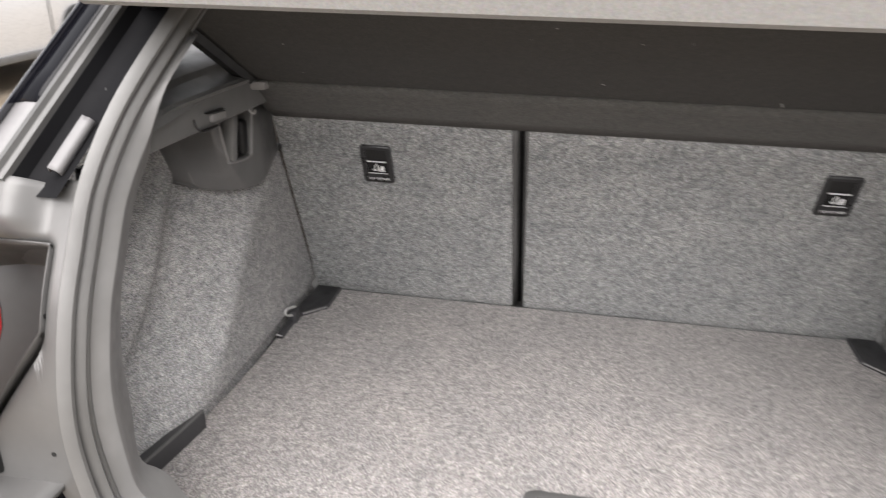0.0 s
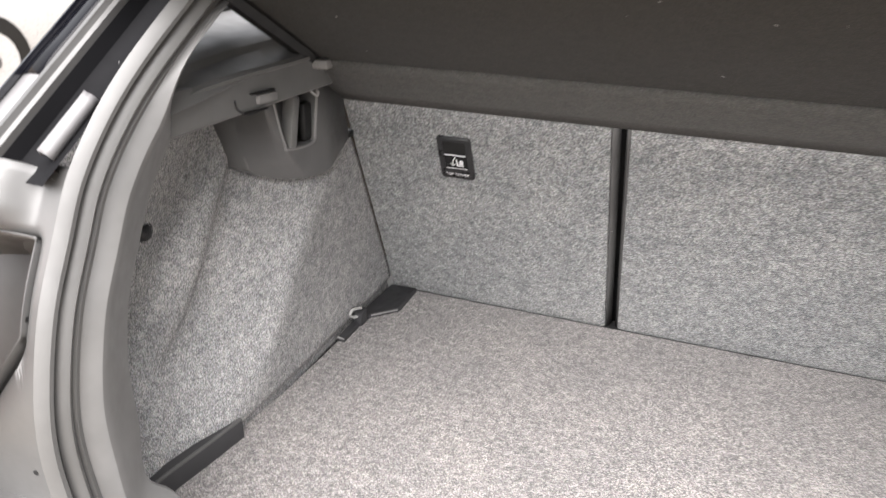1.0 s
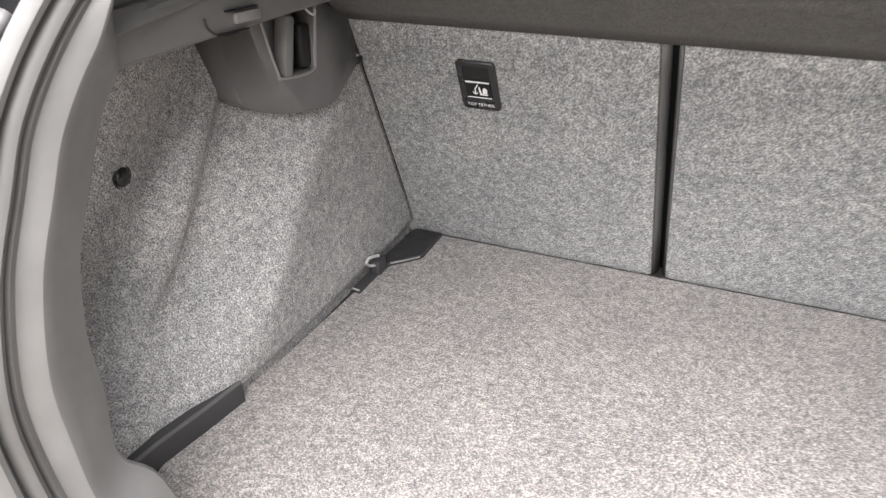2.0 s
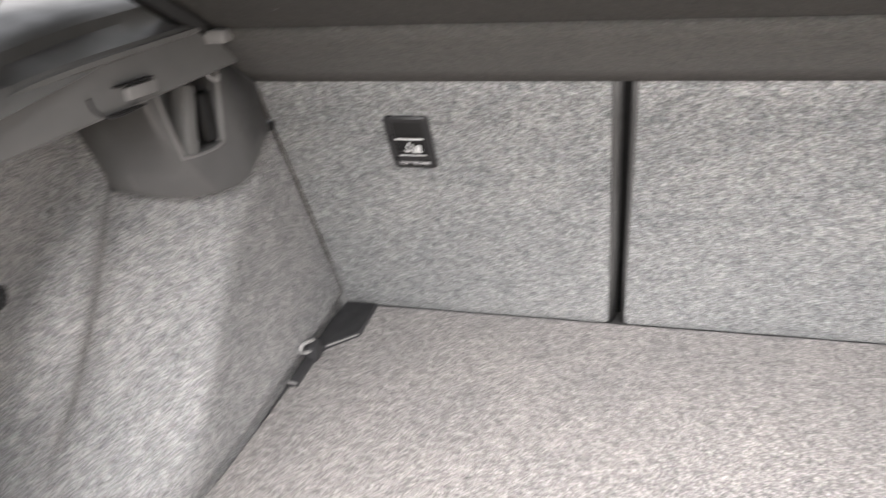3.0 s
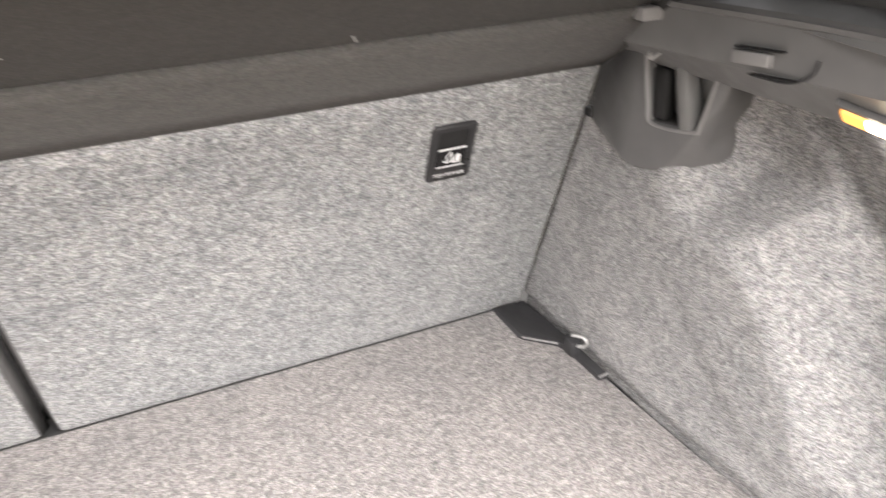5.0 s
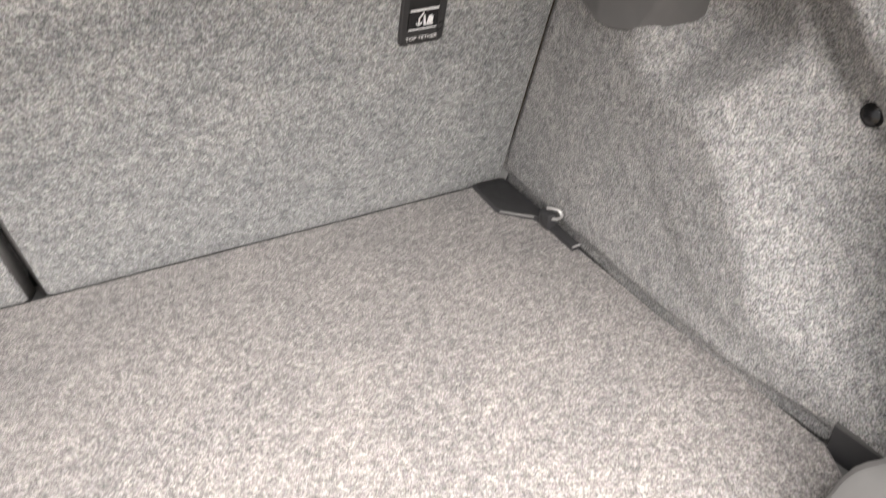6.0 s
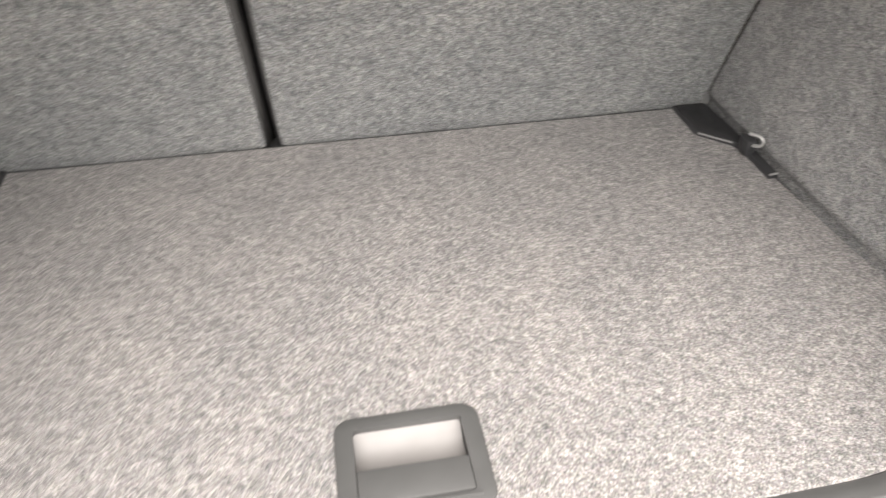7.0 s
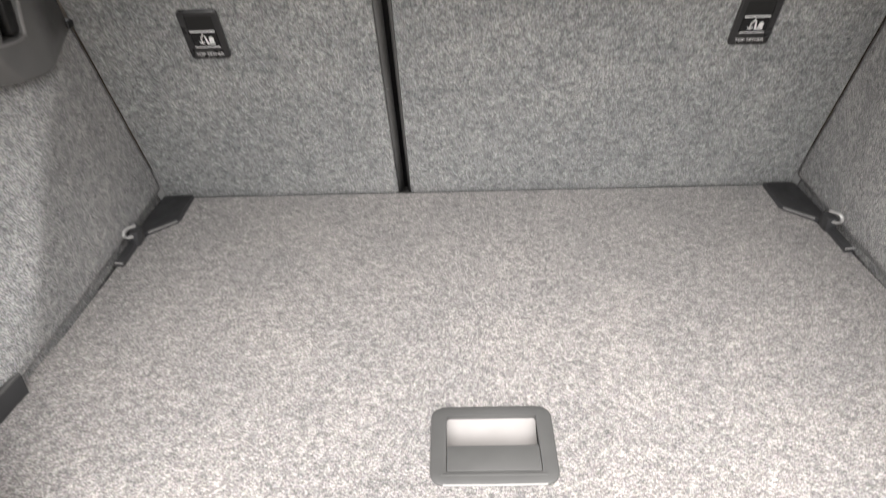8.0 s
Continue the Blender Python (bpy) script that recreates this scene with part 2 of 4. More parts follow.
# turn of the lining along its diagonal coordinate y - 0.88 z: (place, outward slope)
FOLDS = [(-0.165, 0.0), (-0.210, 0.20), (-0.250, 0.75), (-0.28, 1.25), (-0.303, 1.20), (-0.323, 0.25), (-0.338, -0.60), (-0.350, -0.50), (-0.361, 0.45), (-0.373, 0.95), (-0.387, 0.75), (-0.405, 0.05), (-0.42, -0.25), (-0.47, -0.25), (-0.50, -0.06), (-0.62, -0.06)]


def fold(p):
    """How far the lining has turned outwards at the diagonal coordinate p: a broad cheek, a valley and a narrow rib."""
    x = 0.0
    for (a, s0), (b, s1) in zip(FOLDS, FOLDS[1:]):
        if p >= a:
            break
        e = max(p, b)
        x += (a - e) * (s0 + 0.5 * (s1 - s0) * (a - e) / (a - b))
    return x


def wall_x(y, z, s=-1):
    """Half width of the boot at the lining, which is moulded over the wheel arch."""
    x = 0.507 + 0.005 * ss(0.62, 0.35, y) + (0.024 + 0.012 * ss(0.72, 0.85, z)) * ss(0.38, 0.24, y) + 0.010 * ss(0.702, 0.685, z)
    p = y - 0.88 * z + (0.15 if s > 0 else 0.022)
    x += sum(fold(p + d) for d in (-0.007, 0.0, 0.007)) / 3 * (0.06 + 0.94 * ss(0.695, 0.80, z))
    x -= 0.013 * ss(-0.07, -0.20, p) * ss(0.97, 0.88, z) * ss(0.70, 0.78, z)
    x -= 0.004 * math.exp(-(((y - 0.50) * 0.55 + (z - 0.934) * 0.83) / 0.005) ** 2) * gauss(y, 0.50, 0.035)
    if s > 0:
        x = max(x, 0.507 + 0.082 * ss(0.54, 0.48, y) * ss(0.915, 0.985, z))
    x = max(x, 0.507 + 0.05 * ss(0.615, 0.59, y) * ss(0.974, 0.99, z))
    x += 0.002 * noise.noise((y * 14, z * 14, 3.1)) + 0.0007 * noise.noise((y * 45, z * 45, 7.1))
    return x


# ---- ground and outside ----
ground = solo("ground", grid(8, 8, lambda u, v: Vector(((u - 0.5) * 800, (v - 0.5) * 800, 0.0))), GROUND,
              "dusty brown and grey ground of a car park", "ground", kind="structure")

# ---- boot floor ----
half = [(0.0, 0.175), (0.19, 0.180), (0.344, 0.187), (0.405, 0.193), (0.45, 0.198), (0.49, 0.205), (0.520, 0.214), (0.533, 0.242), (0.531, 0.29), (0.526, 0.35), (0.514, 0.45), (0.510, 0.53), (0.505, 0.62), (0.500, 0.797)]
outline = [(x, y) for x, y in half] + [(-x, y) for x, y in reversed(half[1:])]
floor_panel = thing("boot_floor_panel", (0, 0.49, FLOOR_Z - 0.02), "removable boot floor board covered in flecked grey carpet", "boot floor")


def rounded_rect(x0, x1, y0, y1, r, n=5):
    out = []
    for cx, cy, a0 in ((x1 - r, y1 - r, 0), (x0 + r, y1 - r, 90), (x0 + r, y0 + r, 180), (x1 - r, y0 + r, 270)):
        for k in range(n + 1):
            a = radians(a0 + 90 * k / n)
            out.append((cx + r * math.cos(a), cy + r * math.sin(a)))
    return out


def floor_board():
    """The board: eased rim, and a cut-out for the grip."""
    bm = bmesh.new()
    hole = rounded_rect(-0.052, 0.054, 0.226, 0.309, 0.004)
    top = [bm.verts.new((x * 0.993, (y - 0.49) * 0.99 + 0.49, FLOOR_Z)) for x, y in outline]
    rim = [bm.verts.new((x, y, FLOOR_Z - 0.004)) for x, y in outline]
    low = [bm.verts.new((x, y, FLOOR_Z - 0.02)) for x, y in outline]
    cut = [bm.verts.new((x, y, FLOOR_Z)) for x, y in hole]
    cut_low = [bm.verts.new((x, y, FLOOR_Z - 0.02)) for x, y in hole]
    for a, b in ((top, rim), (rim, low), (cut, cut_low)):
        for k in range(len(a)):
            q = (k + 1) % len(a)
            bm.faces.new((a[k], a[q], b[q], b[k]))
    for a, b in ((top, cut), (low, cut_low)):
        edges = [bm.edges.get((r[k], r[(k + 1) % len(r)])) for r in (a, b) for k in range(len(r))]
        bmesh.ops.triangle_fill(bm, use_beauty=True, use_dissolve=False, edges=edges)
    part("carpet_board", bm, FLOOR_CARPET, floor_panel, smooth=False)


floor_board()


def floor_handle():
    """Flush grip in the floor board: frame, light scoop, hinged flap."""
    z = FLOOR_Z
    out0 = rounded_rect(-0.0605, 0.0625, 0.2155, 0.3165, 0.015)
    out1 = rounded_rect(-0.0580, 0.0600, 0.2185, 0.3140, 0.013)
    inn0 = rounded_rect(-0.0450, 0.0470, 0.2300, 0.3035, 0.003)
    handle = part("handle_frame", skin([[(x, y, z - 0.001) for x, y in out0], [(x, y, z + 0.002) for x, y in out0], [(x, y, z + 0.0035) for x, y in out1],
                                        [(x, y, z + 0.003) for x, y in inn0], [(x, y, z - 0.004) for x, y in inn0]], closed=True, caps=False), HANDLE, floor_panel, "grey plastic grip frame set in the carpet")
    # scoop: a concave trough below the opening
    part("scoop", grid(2, 12, lambda u, v: Vector((-0.0450 + 0.092 * u, 0.3035 - 0.043 * v, z + 0.001 - 0.016 * math.sin(math.pi * min(1.0, 0.04 + 0.90 * v)) ** 0.7))),
         SCOOP_PLASTIC, handle, "pale grey grip scoop")
    part("grip_flap", block((0.001, 0.2470, z + 0.0005), (0.0915, 0.0320, 0.006), 0.0018), HANDLE, handle)
    part("flap_ridge", block((0.001, 0.2265, z + 0.0034), (0.100, 0.003, 0.0014), 0.0006), HANDLE, handle)
    part("pale_rear_edge", tube([(-0.0480, 0.2160, z + 0.0016), (0.0, 0.2155, z + 0.0016), (0.0500, 0.2160, z + 0.0016)], 0.0011, 6), LIGHT_PLASTIC, handle, "pale rear edge")


floor_handle()

solo("boot_well", skin([[(-0.62, 0.10, 0.45), (0.62, 0.10, 0.45), (0.62, 0.95, 0.45), (-0.62, 0.95, 0.45)], [(-0.62, 0.10, 0.655), (0.62, 0.10, 0.655), (0.62, 0.95, 0.655), (-0.62, 0.95, 0.655)]], closed=True),
            TRIM, "dark tray under the boot floor board", "boot tray", kind="structure")


# ---- rear seat backs ----
def seatback(x0, x1, x0b, x1b, label):
    """One folding seat back: carpet panel with rounded edges and plastic edge strips."""
    mid = (x0 + x1) / 2
    seat = thing("rear_seat_back", (mid, SEAT_Y + 0.03, FLOOR_Z - 0.02), label, "seat back", "rear seat backs")
    z0, z1 = FLOOR_Z - 0.01, 1.13
    r = 0.008
    prof = [(0.0, -0.09), (0.0, -r), (r * 0.3, -r * 0.3), (r, 0.0)]

    def ring(z, grow):
        f = (z - z0) / (z1 - z0)
        a, b = x0b + (x0 - x0b) * f, x1b + (x1 - x1b) * f
        left = [on_seat(a + dx, z, dn - grow) for dx, dn in prof]
        flat = [on_seat(a + r + (b - a - 2 * r) * k / 12, z, 0.0015 * noise.noise((k * 0.8 + mid * 9, z * 8, 1.7)) - grow) for k in range(1, 12)]
        right = [on_seat(b - dx, z, dn - grow) for dx, dn in reversed(prof)]
        return left + flat + right
    rings = [ring(z0, 0.012), ring(z0 + 0.003, 0.003), ring(z0 + 0.012, 0.0)]
    rings += [ring(z0 + 0.012 + (z1 - z0 - 0.03) * k / 14, 0.0) for k in range(1, 15)]
    rings += [ring(z1 - 0.006, 0.002), ring(z1, 0.012)]
    part("carpet_panel", skin(rings, closed=True), SEAT_CARPET, seat)
    return seat


seat_left = seatback(-0.5025, -0.127, -0.5035, -0.1225, "narrow folding rear seat back covered in grey carpet")
seat_right = seatback(-0.105, 0.5025, -0.106, 0.5035, "wide folding rear seat back covered in grey carpet")


def edge_strip(seat, xa, xb, depth, label):
    def p(u, v):
        z = FLOOR_Z - 0.005 + 0.445 * u
        return on_seat(xa(u) + (xb(u) - xa(u)) * v, z, -0.003 - depth * v)
    part("edge_strip", grid(4, 2, p), HANDLE, seat, label, thick=0.002)


edge_strip(seat_left, lambda u: -0.1235 - 0.0045 * u, lambda u: -0.1165 - 0.0025 * u, 0.012, "dark plastic edge strip")
edge_strip(seat_right, lambda u: -0.1055 + 0.0005 * u, lambda u: -0.1085 - 0.001 * u, 0.004, "dark plastic edge strip")
# black block behind the seat faces that closes the gap
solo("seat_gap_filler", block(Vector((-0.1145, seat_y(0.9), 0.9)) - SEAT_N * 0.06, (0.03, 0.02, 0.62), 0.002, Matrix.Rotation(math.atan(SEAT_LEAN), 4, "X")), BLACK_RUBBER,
           "black strip set deep between the two seat backs", "filler", kind="structure")


def words(text, size, mat, parent, m, name):
    cu = bpy.data.curves.new(name, "FONT")
    cu.body, cu.size, cu.align_x, cu.align_y, cu.extrude = text, size, "CENTER", "CENTER", 0.0001
    tmp = new("tmp_text", cu)
    me = bpy.data.meshes.new_from_object(tmp)
    bpy.data.objects.remove(tmp)
    me.name = name
    me.materials.append(mat)
    ob = new(name, me)
    ob.parent = parent
    ob.matrix_basis = Matrix.Translation(-place_of(parent)) @ m
    return ob


def tether_cover(x, seat):
    """Black cover of the child-seat anchor, with white print."""
    zc = 0.977
    base = on_seat(x, zc)
    ex, ey, ez = Vector((1, 0, 0)), SEAT_UP, SEAT_N

    def to(px, py, pz):
        return base + ex * px + ey * py + ez * pz
    o0, o1 = rounded_rect(-0.025, 0.025, -0.037, 0.037, 0.005, 3), rounded_rect(-0.0235, 0.0235, -0.0355, 0.0355, 0.004, 3)
    i0 = rounded_rect(-0.017, 0.017, -0.020, 0.030, 0.002, 3)
    cover = part("tether_cover", skin([[to(*p, -0.001) for p in o0], [to(*p, 0.003) for p in o0], [to(*p, 0.0042) for p in o1], [to(*p, 0.0036) for p in i0], [to(*p, -0.004) for p in i0]], closed=True, caps=False),
                 COVER, seat, "black plastic anchor cover with white print")
    part("recess", skin([[to(*p, 0.0022) for p in i0], [to(*p, -0.004) for p in i0]], closed=True), BLACK_RUBBER, cover)
    part("lid", skin([[to(*p, 0.0010) for p in rounded_rect(-0.0165, 0.0165, -0.0195, 0.007, 0.001, 2)], [to(*p, 0.0034) for p in rounded_rect(-0.0162, 0.0162, -0.0192, 0.0065, 0.001, 2)]], closed=True), BLACK_GLOSS, cover)

    def bar(name, x0, x1, y0, y1, z=0.0040):
        bm = skin([[to(a, b, z - 0.0006) for a, b in ((x0, y0), (x1, y0), (x1, y1), (x0, y1))], [to(a, b, z) for a, b in ((x0, y0), (x1, y0), (x1, y1), (x0, y1))]], closed=True)
        return part(name, bm, WHITE_PRINT, cover, smooth=False)
    bar("white_line", -0.0155, 0.0155, 0.0062, 0.0082, 0.0046)
    bar("under_line", -0.0155, 0.0155, -0.0178, -0.0168)
    # pictogram: anchor and seated outline
    picture = [[(0.001, -0.013), (0.011, -0.013), (0.0115, -0.0115), (0.0035, -0.0115), (0.0015, -0.0005), (0.0, -0.0008)],
               [(0.0045, -0.0105), (0.0105, -0.0105), (0.011, -0.004), (0.0085, -0.0015), (0.0055, -0.003)],
               [(-0.0085, -0.008), (-0.0072, -0.0112), (-0.0045, -0.0128), (-0.0018, -0.0112), (-0.0008, -0.008), (-0.0024, -0.0098), (-0.0040, -0.0112), (-0.0040, -0.003), (-0.0052, -0.003), (-0.0052, -0.0112), (-0.0068, -0.0098)],
               [(-0.0046, -0.003), (-0.0010, 0.003), (0.0002, 0.0022), (-0.0034, -0.0034)]]
    for shape in picture:
        part("pictogram", skin([[to(a, b, 0.0030) for a, b in shape], [to(a, b, 0.0039) for a, b in shape]], closed=True), WHITE_PRINT, cover, smooth=False)
    m = Matrix.Identity(4)
    for c, v in enumerate((ex, ey, ez)):
        m[0][c], m[1][c], m[2][c] = v
    words("TOP TETHER", 0.0062, WHITE_PRINT, cover, Matrix.Translation(to(0.0, -0.0285, 0.0044)) @ m, "lettering")


tether_cover(-0.341, seat_left)
tether_cover(0.341, seat_right)


# ---- aperture of the tailgate ----
SIDE = [(0.0, 0.056, 0.668), (0.20, 0.056, 0.668), (0.33, 0.057, 0.679), (0.41, 0.059, 0.716), (0.453, 0.060, 0.778), (0.469, 0.060, 0.85), (0.473, 0.065, 0.92), (0.473, 0.088, 1.0), (0.472, 0.118, 1.06),
        (0.469, 0.145, 1.11), (0.462, 0.190, 1.163), (0.450, 0.250, 1.215), (0.430, 0.360, 1.295), (0.405, 0.490, 1.38), (0.36, 0.60, 1.45), (0.2, 0.65, 1.48), (0.0, 0.66, 1.485)]
LOOP = [Vector((-x, y, z)) for x, y, z in reversed(SIDE[1:])] + [Vector(p) for p in SIDE]
PATH_PTS = spline(LOOP, 7)


def frames_along(pts):
    """Place, outward and rearward direction along the rim of the opening."""
    out = []
    for i, p in enumerate(pts):
        t = (pts[min(i + 1, len(pts) - 1)] - pts[max(i - 1, 0)]).normalized()
        rear = Vector((0, -1, 0.25 + 0.35 * ss(1.0, 1.25, p.z)))
        rear = (rear - rear.dot(t) * t).normalized()
        outward = t.cross(rear).normalized()
        middle = Vector((0, p.y, 1.0))
        if outward.dot(p - middle) < 0:
            outward = -outward
        out.append((p, outward, rear))
    return out


RIM = frames_along(PATH_PTS)


def sweep(profile, keep=lambda p: True):
    rim = [f for f in RIM if keep(f[0])]
    return skin([[p + o * a + n * b for a, b in profile] for p, o, n in rim])


seal = thing("tailgate_seal", (0, 0.056, 0.66), "grey rubber double-lip door seal round the boot opening", "seal")
part("outer_lip", sweep([(0.004, -0.004), (0.0, 0.001), (-0.006, -0.001), (-0.010, -0.005), (-0.010, -0.009), (-0.006, -0.0125), (0.002, -0.0135)]), RUBBER, seal)
part("inner_lip", sweep([(0.002, -0.0130), (-0.006, -0.015), (-0.011, -0.018), (-0.013, -0.022), (-0.010, -0.0265), (0.001, -0.028)]), RUBBER, seal)
part("clamp_strip", sweep([(0.001, -0.0275), (-0.005, -0.030), (-0.008, -0.033), (-0.007, -0.037), (0.0, -0.040)]), RUBBER, seal)

trim_ring = thing("opening_trim", (0, 0.13, 0.66), "smooth grey plastic trim inside the boot opening", "trim")
BAND = [(0.002, -0.036), (-0.004, -0.038), (-0.0085, -0.044), (-0.0125, -0.050), (-0.0145, -0.055), (-0.0142, -0.058), (-0.0095, -0.070), (-0.002, -0.088), (0.003, -0.102), (0.008, -0.113), (0.016, -0.119), (0.13, -0.126)]


def band_at(p, o, n):
    """The trim narrows where it runs up into the side mouldings, and fills the lower corners."""
    corner = ss(0.80, 0.735, p.z)
    k = (0.955 - 0.11 * ss(0.85, 1.05, p.z) - 0.05 * ss(1.09, 1.16, p.z)) * (1 - 0.97 * ss(1.160, 1.215, p.z)) * (1 - 0.15 * ss(0.86, 0.79, p.z) + 0.28 * corner)
    row = []
    for a, b in BAND:
        deep = -0.034 + (b + 0.034) * k
        flare = 1 - 0.75 * ss(1.04, 1.12, p.z) if a > 0.1 else 1.0
        row.append(p + o * a * flare + n * deep + Vector((0, 0, -0.22 * deep * corner)))
    return row


for s in (-1, 1):
    part("trim_band", skin([band_at(p, o, n) for p, o, n in RIM if p.z < 1.25 and p.x * s > 0.36]), TRIM_GREY, trim_ring, thick=0.003, offset=0, sharp=22)
    corner_rows = [band_at(p, o, n) for p, o, n in RIM if 0.70 < p.z < 0.79 and p.x * s > 0.36]
    for k in (4, 6):
        part("trim_joint", tube([row[k].lerp(row[k + 1], 0.6) for row in corner_rows], 0.0013, 6), LIGHT_PLASTIC, trim_ring, "pale joint line in the corner")


def sill(y0, y1, lift=0.0):
    """Strip of the sill between two depths, turned up at its ends."""
    def at(u, v):
        x = -0.47 + 0.94 * u
        e = ss(0.33, 0.47, abs(x))
        y = y0 + (y1 - y0) * v
        return Vector((x, y + 0.010 * e * (y - 0.10) / 0.09, 0.672 + lift + 0.010 * ss(0.10, 0.14, y) - 0.006 * ss(0.175, 0.195, y) + 0.006 * e))
    return grid(40, 6, at)


part("sill_cover", sill(0.166, 0.190), HANDLE, trim_ring, "dark sill edge", thick=0.004)
sill_plate = part("sill_plate", sill(0.098, 0.165, -0.001), LIGHT_PLASTIC, trim_ring, "pale ribbed sill plate", thick=0.004)
for k in range(29):
    x = -0.336 + 0.024 * k
    part("sill_rib", block((x, 0.142, 0.6815), (0.005, 0.036, 0.003), 0.001), LIGHT_PLASTIC, sill_plate)


# ---- bodywork round the opening ----
body = thing("car_body", (0, 0.3, 0.2), "black painted hatchback body seen round its open boot", "car body", kind="structure")
for s in (-1, 1):
    def rail(profile, z0=1.108, f1=1.05, s=s):
        """A strip along the straight rear pillar."""
        a, b = Vector((s * 0.479, 0.099, 1.092)), Vector((s * 0.405, 0.492, 1.397))
        t = (b - a).normalized()
        rear = Vector((0, -1, 0.62))
        rear = (rear - rear.dot(t) * t).normalized()
        out = t.cross(rear)
        out = out if out.x * s > 0 else -out
        f0 = (z0 - a.z) / (b.z - a.z)
        return skin([[a.lerp(b, f0 + (f1 - f0) * q / 10) + out * o + rear * n for o, n in profile] for q in range(11)])
    part("gutter_flange", rail([(0.015, -0.014), (0.0165, -0.008), (0.019, -0.006), (0.022, -0.006), (0.025, -0.004), (0.027, -0.012)], 1.122, 0.22), FLANGE, body, "pale metal gutter flange", thick=0.001)
    part("gutter_channel", rail([(0.006, -0.012), (0.018, -0.016), (0.036, -0.022), (0.050, -0.020), (0.055, -0.008)]), GUTTER, body, "black rubber gutter channel")
    # black edge painted grey: the sky's reflection along it is in the colour
    part("pillar_edge", rail([(0.055, -0.010), (0.056, -0.002), (0.059, 0.000), (0.062, -0.004), (0.064, -0.004), (0.066, 0.001), (0.071, 0.000), (0.073, -0.003)]), PANEL_PAINT, body, "black pillar trim strip, its sky reflection given as grey paint")
    part("pillar_glass", rail([(0.0735, -0.003), (0.082, -0.004), (0.092, -0.007), (0.102, -0.011), (0.106, -0.014)], 1.160), GLOSS_PANEL, body, "black gloss pillar panel", thick=0.002)
    part("pillar_foot", rail([(0.0735, -0.004), (0.090, -0.008), (0.106, -0.015)]), FLANGE, body, "grey pillar foot below the gloss panel", thick=0.001)
    part("roof_edge", rail([(0.106, -0.014), (0.108, -0.009), (0.111, -0.010), (0.113, -0.016), (0.116, -0.014), (0.121, -0.022), (0.123, -0.05), (0.125, -0.10)]), PAINT, body, "glossy black roof edge")

    def rim_at(z, s=s):
        """Rim of the opening on this side at a height, between the nearest two of its frames."""
        near = sorted((f for f in RIM if f[0].x * s > 0.44 and 0.70 < f[0].z < 1.2), key=lambda f: f[0].z)
        for a, b in zip(near, near[1:]):
            if a[0].z <= z <= b[0].z:
                f = (z - a[0].z) / max(1e-6, b[0].z - a[0].z)
                return tuple(a[k].lerp(b[k], f) for k in range(3))
        return near[0] if z < near[0][0].z else near[-1]

    def panel(u, v, s=s):
        o = 0.19 * u ** 1.3
        z0 = 0.72 + 0.107 * ss(0.014, 0.03, o)
        z = z0 + (1.112 - z0) * v
        p, out, rear = rim_at(z)
        low = 0.986 - 1.45 * (o - 0.015)
        n = -0.009 - 0.060 * ss(0.016, 0.030, o) * ss(1.066, 1.040, z) * ss(low - 0.012, low + 0.02, z)
        n += 0.022 * ss(0.026, 0.06, o) * ss(1.045, 1.080, z) - 0.030 * ss(0.02, 0.035, o) * ss(1.106, 1.111, z)
        n -= 0.05 * ss(0.12, 0.19, o)
        return p + Vector((s, 0, 0)) * o + rear * n
    part("rear_panel", grid(64, 110, panel), PANEL_PAINT, body, "painted metal corner panel beside the seal", thick=0.002)

    # dark liner added over the panel's recess, for its shade and dark reflections
    def recess(u, v, s=s):
        o = 0.019 + 0.12 * u
        low = 0.986 - 1.45 * (o - 0.015) + 0.006
        z = low + (1.060 - low) * v
        p, out, rear = rim_at(z)
        deep = 0.064 * ss(0.0, 0.09, u) * ss(1.0, 0.90, v) * ss(0.0, 0.07, v)
        return p + Vector((s, 0, 0)) * o + rear * (-0.003 - deep)
    part("recess_shade_liner", grid(30, 40, recess), HANDLE, body, "added dark liner that shades the recess beside the tail lamp", thick=0.0015)

    def lens(u, v, s=s):
        """Tail lamp, standing proud of the recess: its edge runs down and then slants outwards."""
        z = 0.862 + 0.20 * v
        p, out, rear = rim_at(z)
        o = 0.032 + 0.5 * max(0.0, z - 1.0) + 0.42 * ((0.975 - z) + math.hypot(0.975 - z, 0.018)) + 0.10 * u
        return p + Vector((s, 0, 0)) * o + rear * (0.018 + 0.020 * math.sin(math.pi * min(0.5, 0.08 + 1.2 * u)) * math.sin(math.pi * (0.08 + 0.84 * v)))
    part("tail_lamp", grid(12, 18, lens), RED_LENS, body, "red tail lamp lens", thick=0.014)
    part("bumper_corner", grid(10, 10, lambda u, v, s=s: Vector((s * (0.486 + 0.014 * v + 0.20 * u), 0.088 - 0.15 * v - 0.02 * u, 0.832 - 0.010 * v - 0.035 * v ** 4 - 0.05 * u ** 3))), PANEL_PAINT, body, "grey top of the rear bumper corner", thick=0.006)
    part("lamp_foot", block((s * 0.573, 0.075, 0.858), (0.045, 0.03, 0.05), 0.006), BLACK_RUBBER, body, "black rubber lump under the tail lamp")
    part("quarter_panel", grid(8, 12, lambda u, v, s=s: Vector((s * (0.655 + 0.09 * math.sin(math.pi * (0.25 + 0.5 * v)) - 0.03), 0.16 + 3.55 * u, 0.3 + 0.72 * v))), PAINT, body, thick=0.004)
    part("rubber_buffer", tube([(s * 0.490, 0.165, 1.093), (s * 0.491, 0.152, 1.091), (s * 0.491, 0.147, 1.090)], 0.0085, 16), LIGHT_PLASTIC, body, "round rubber buffer")
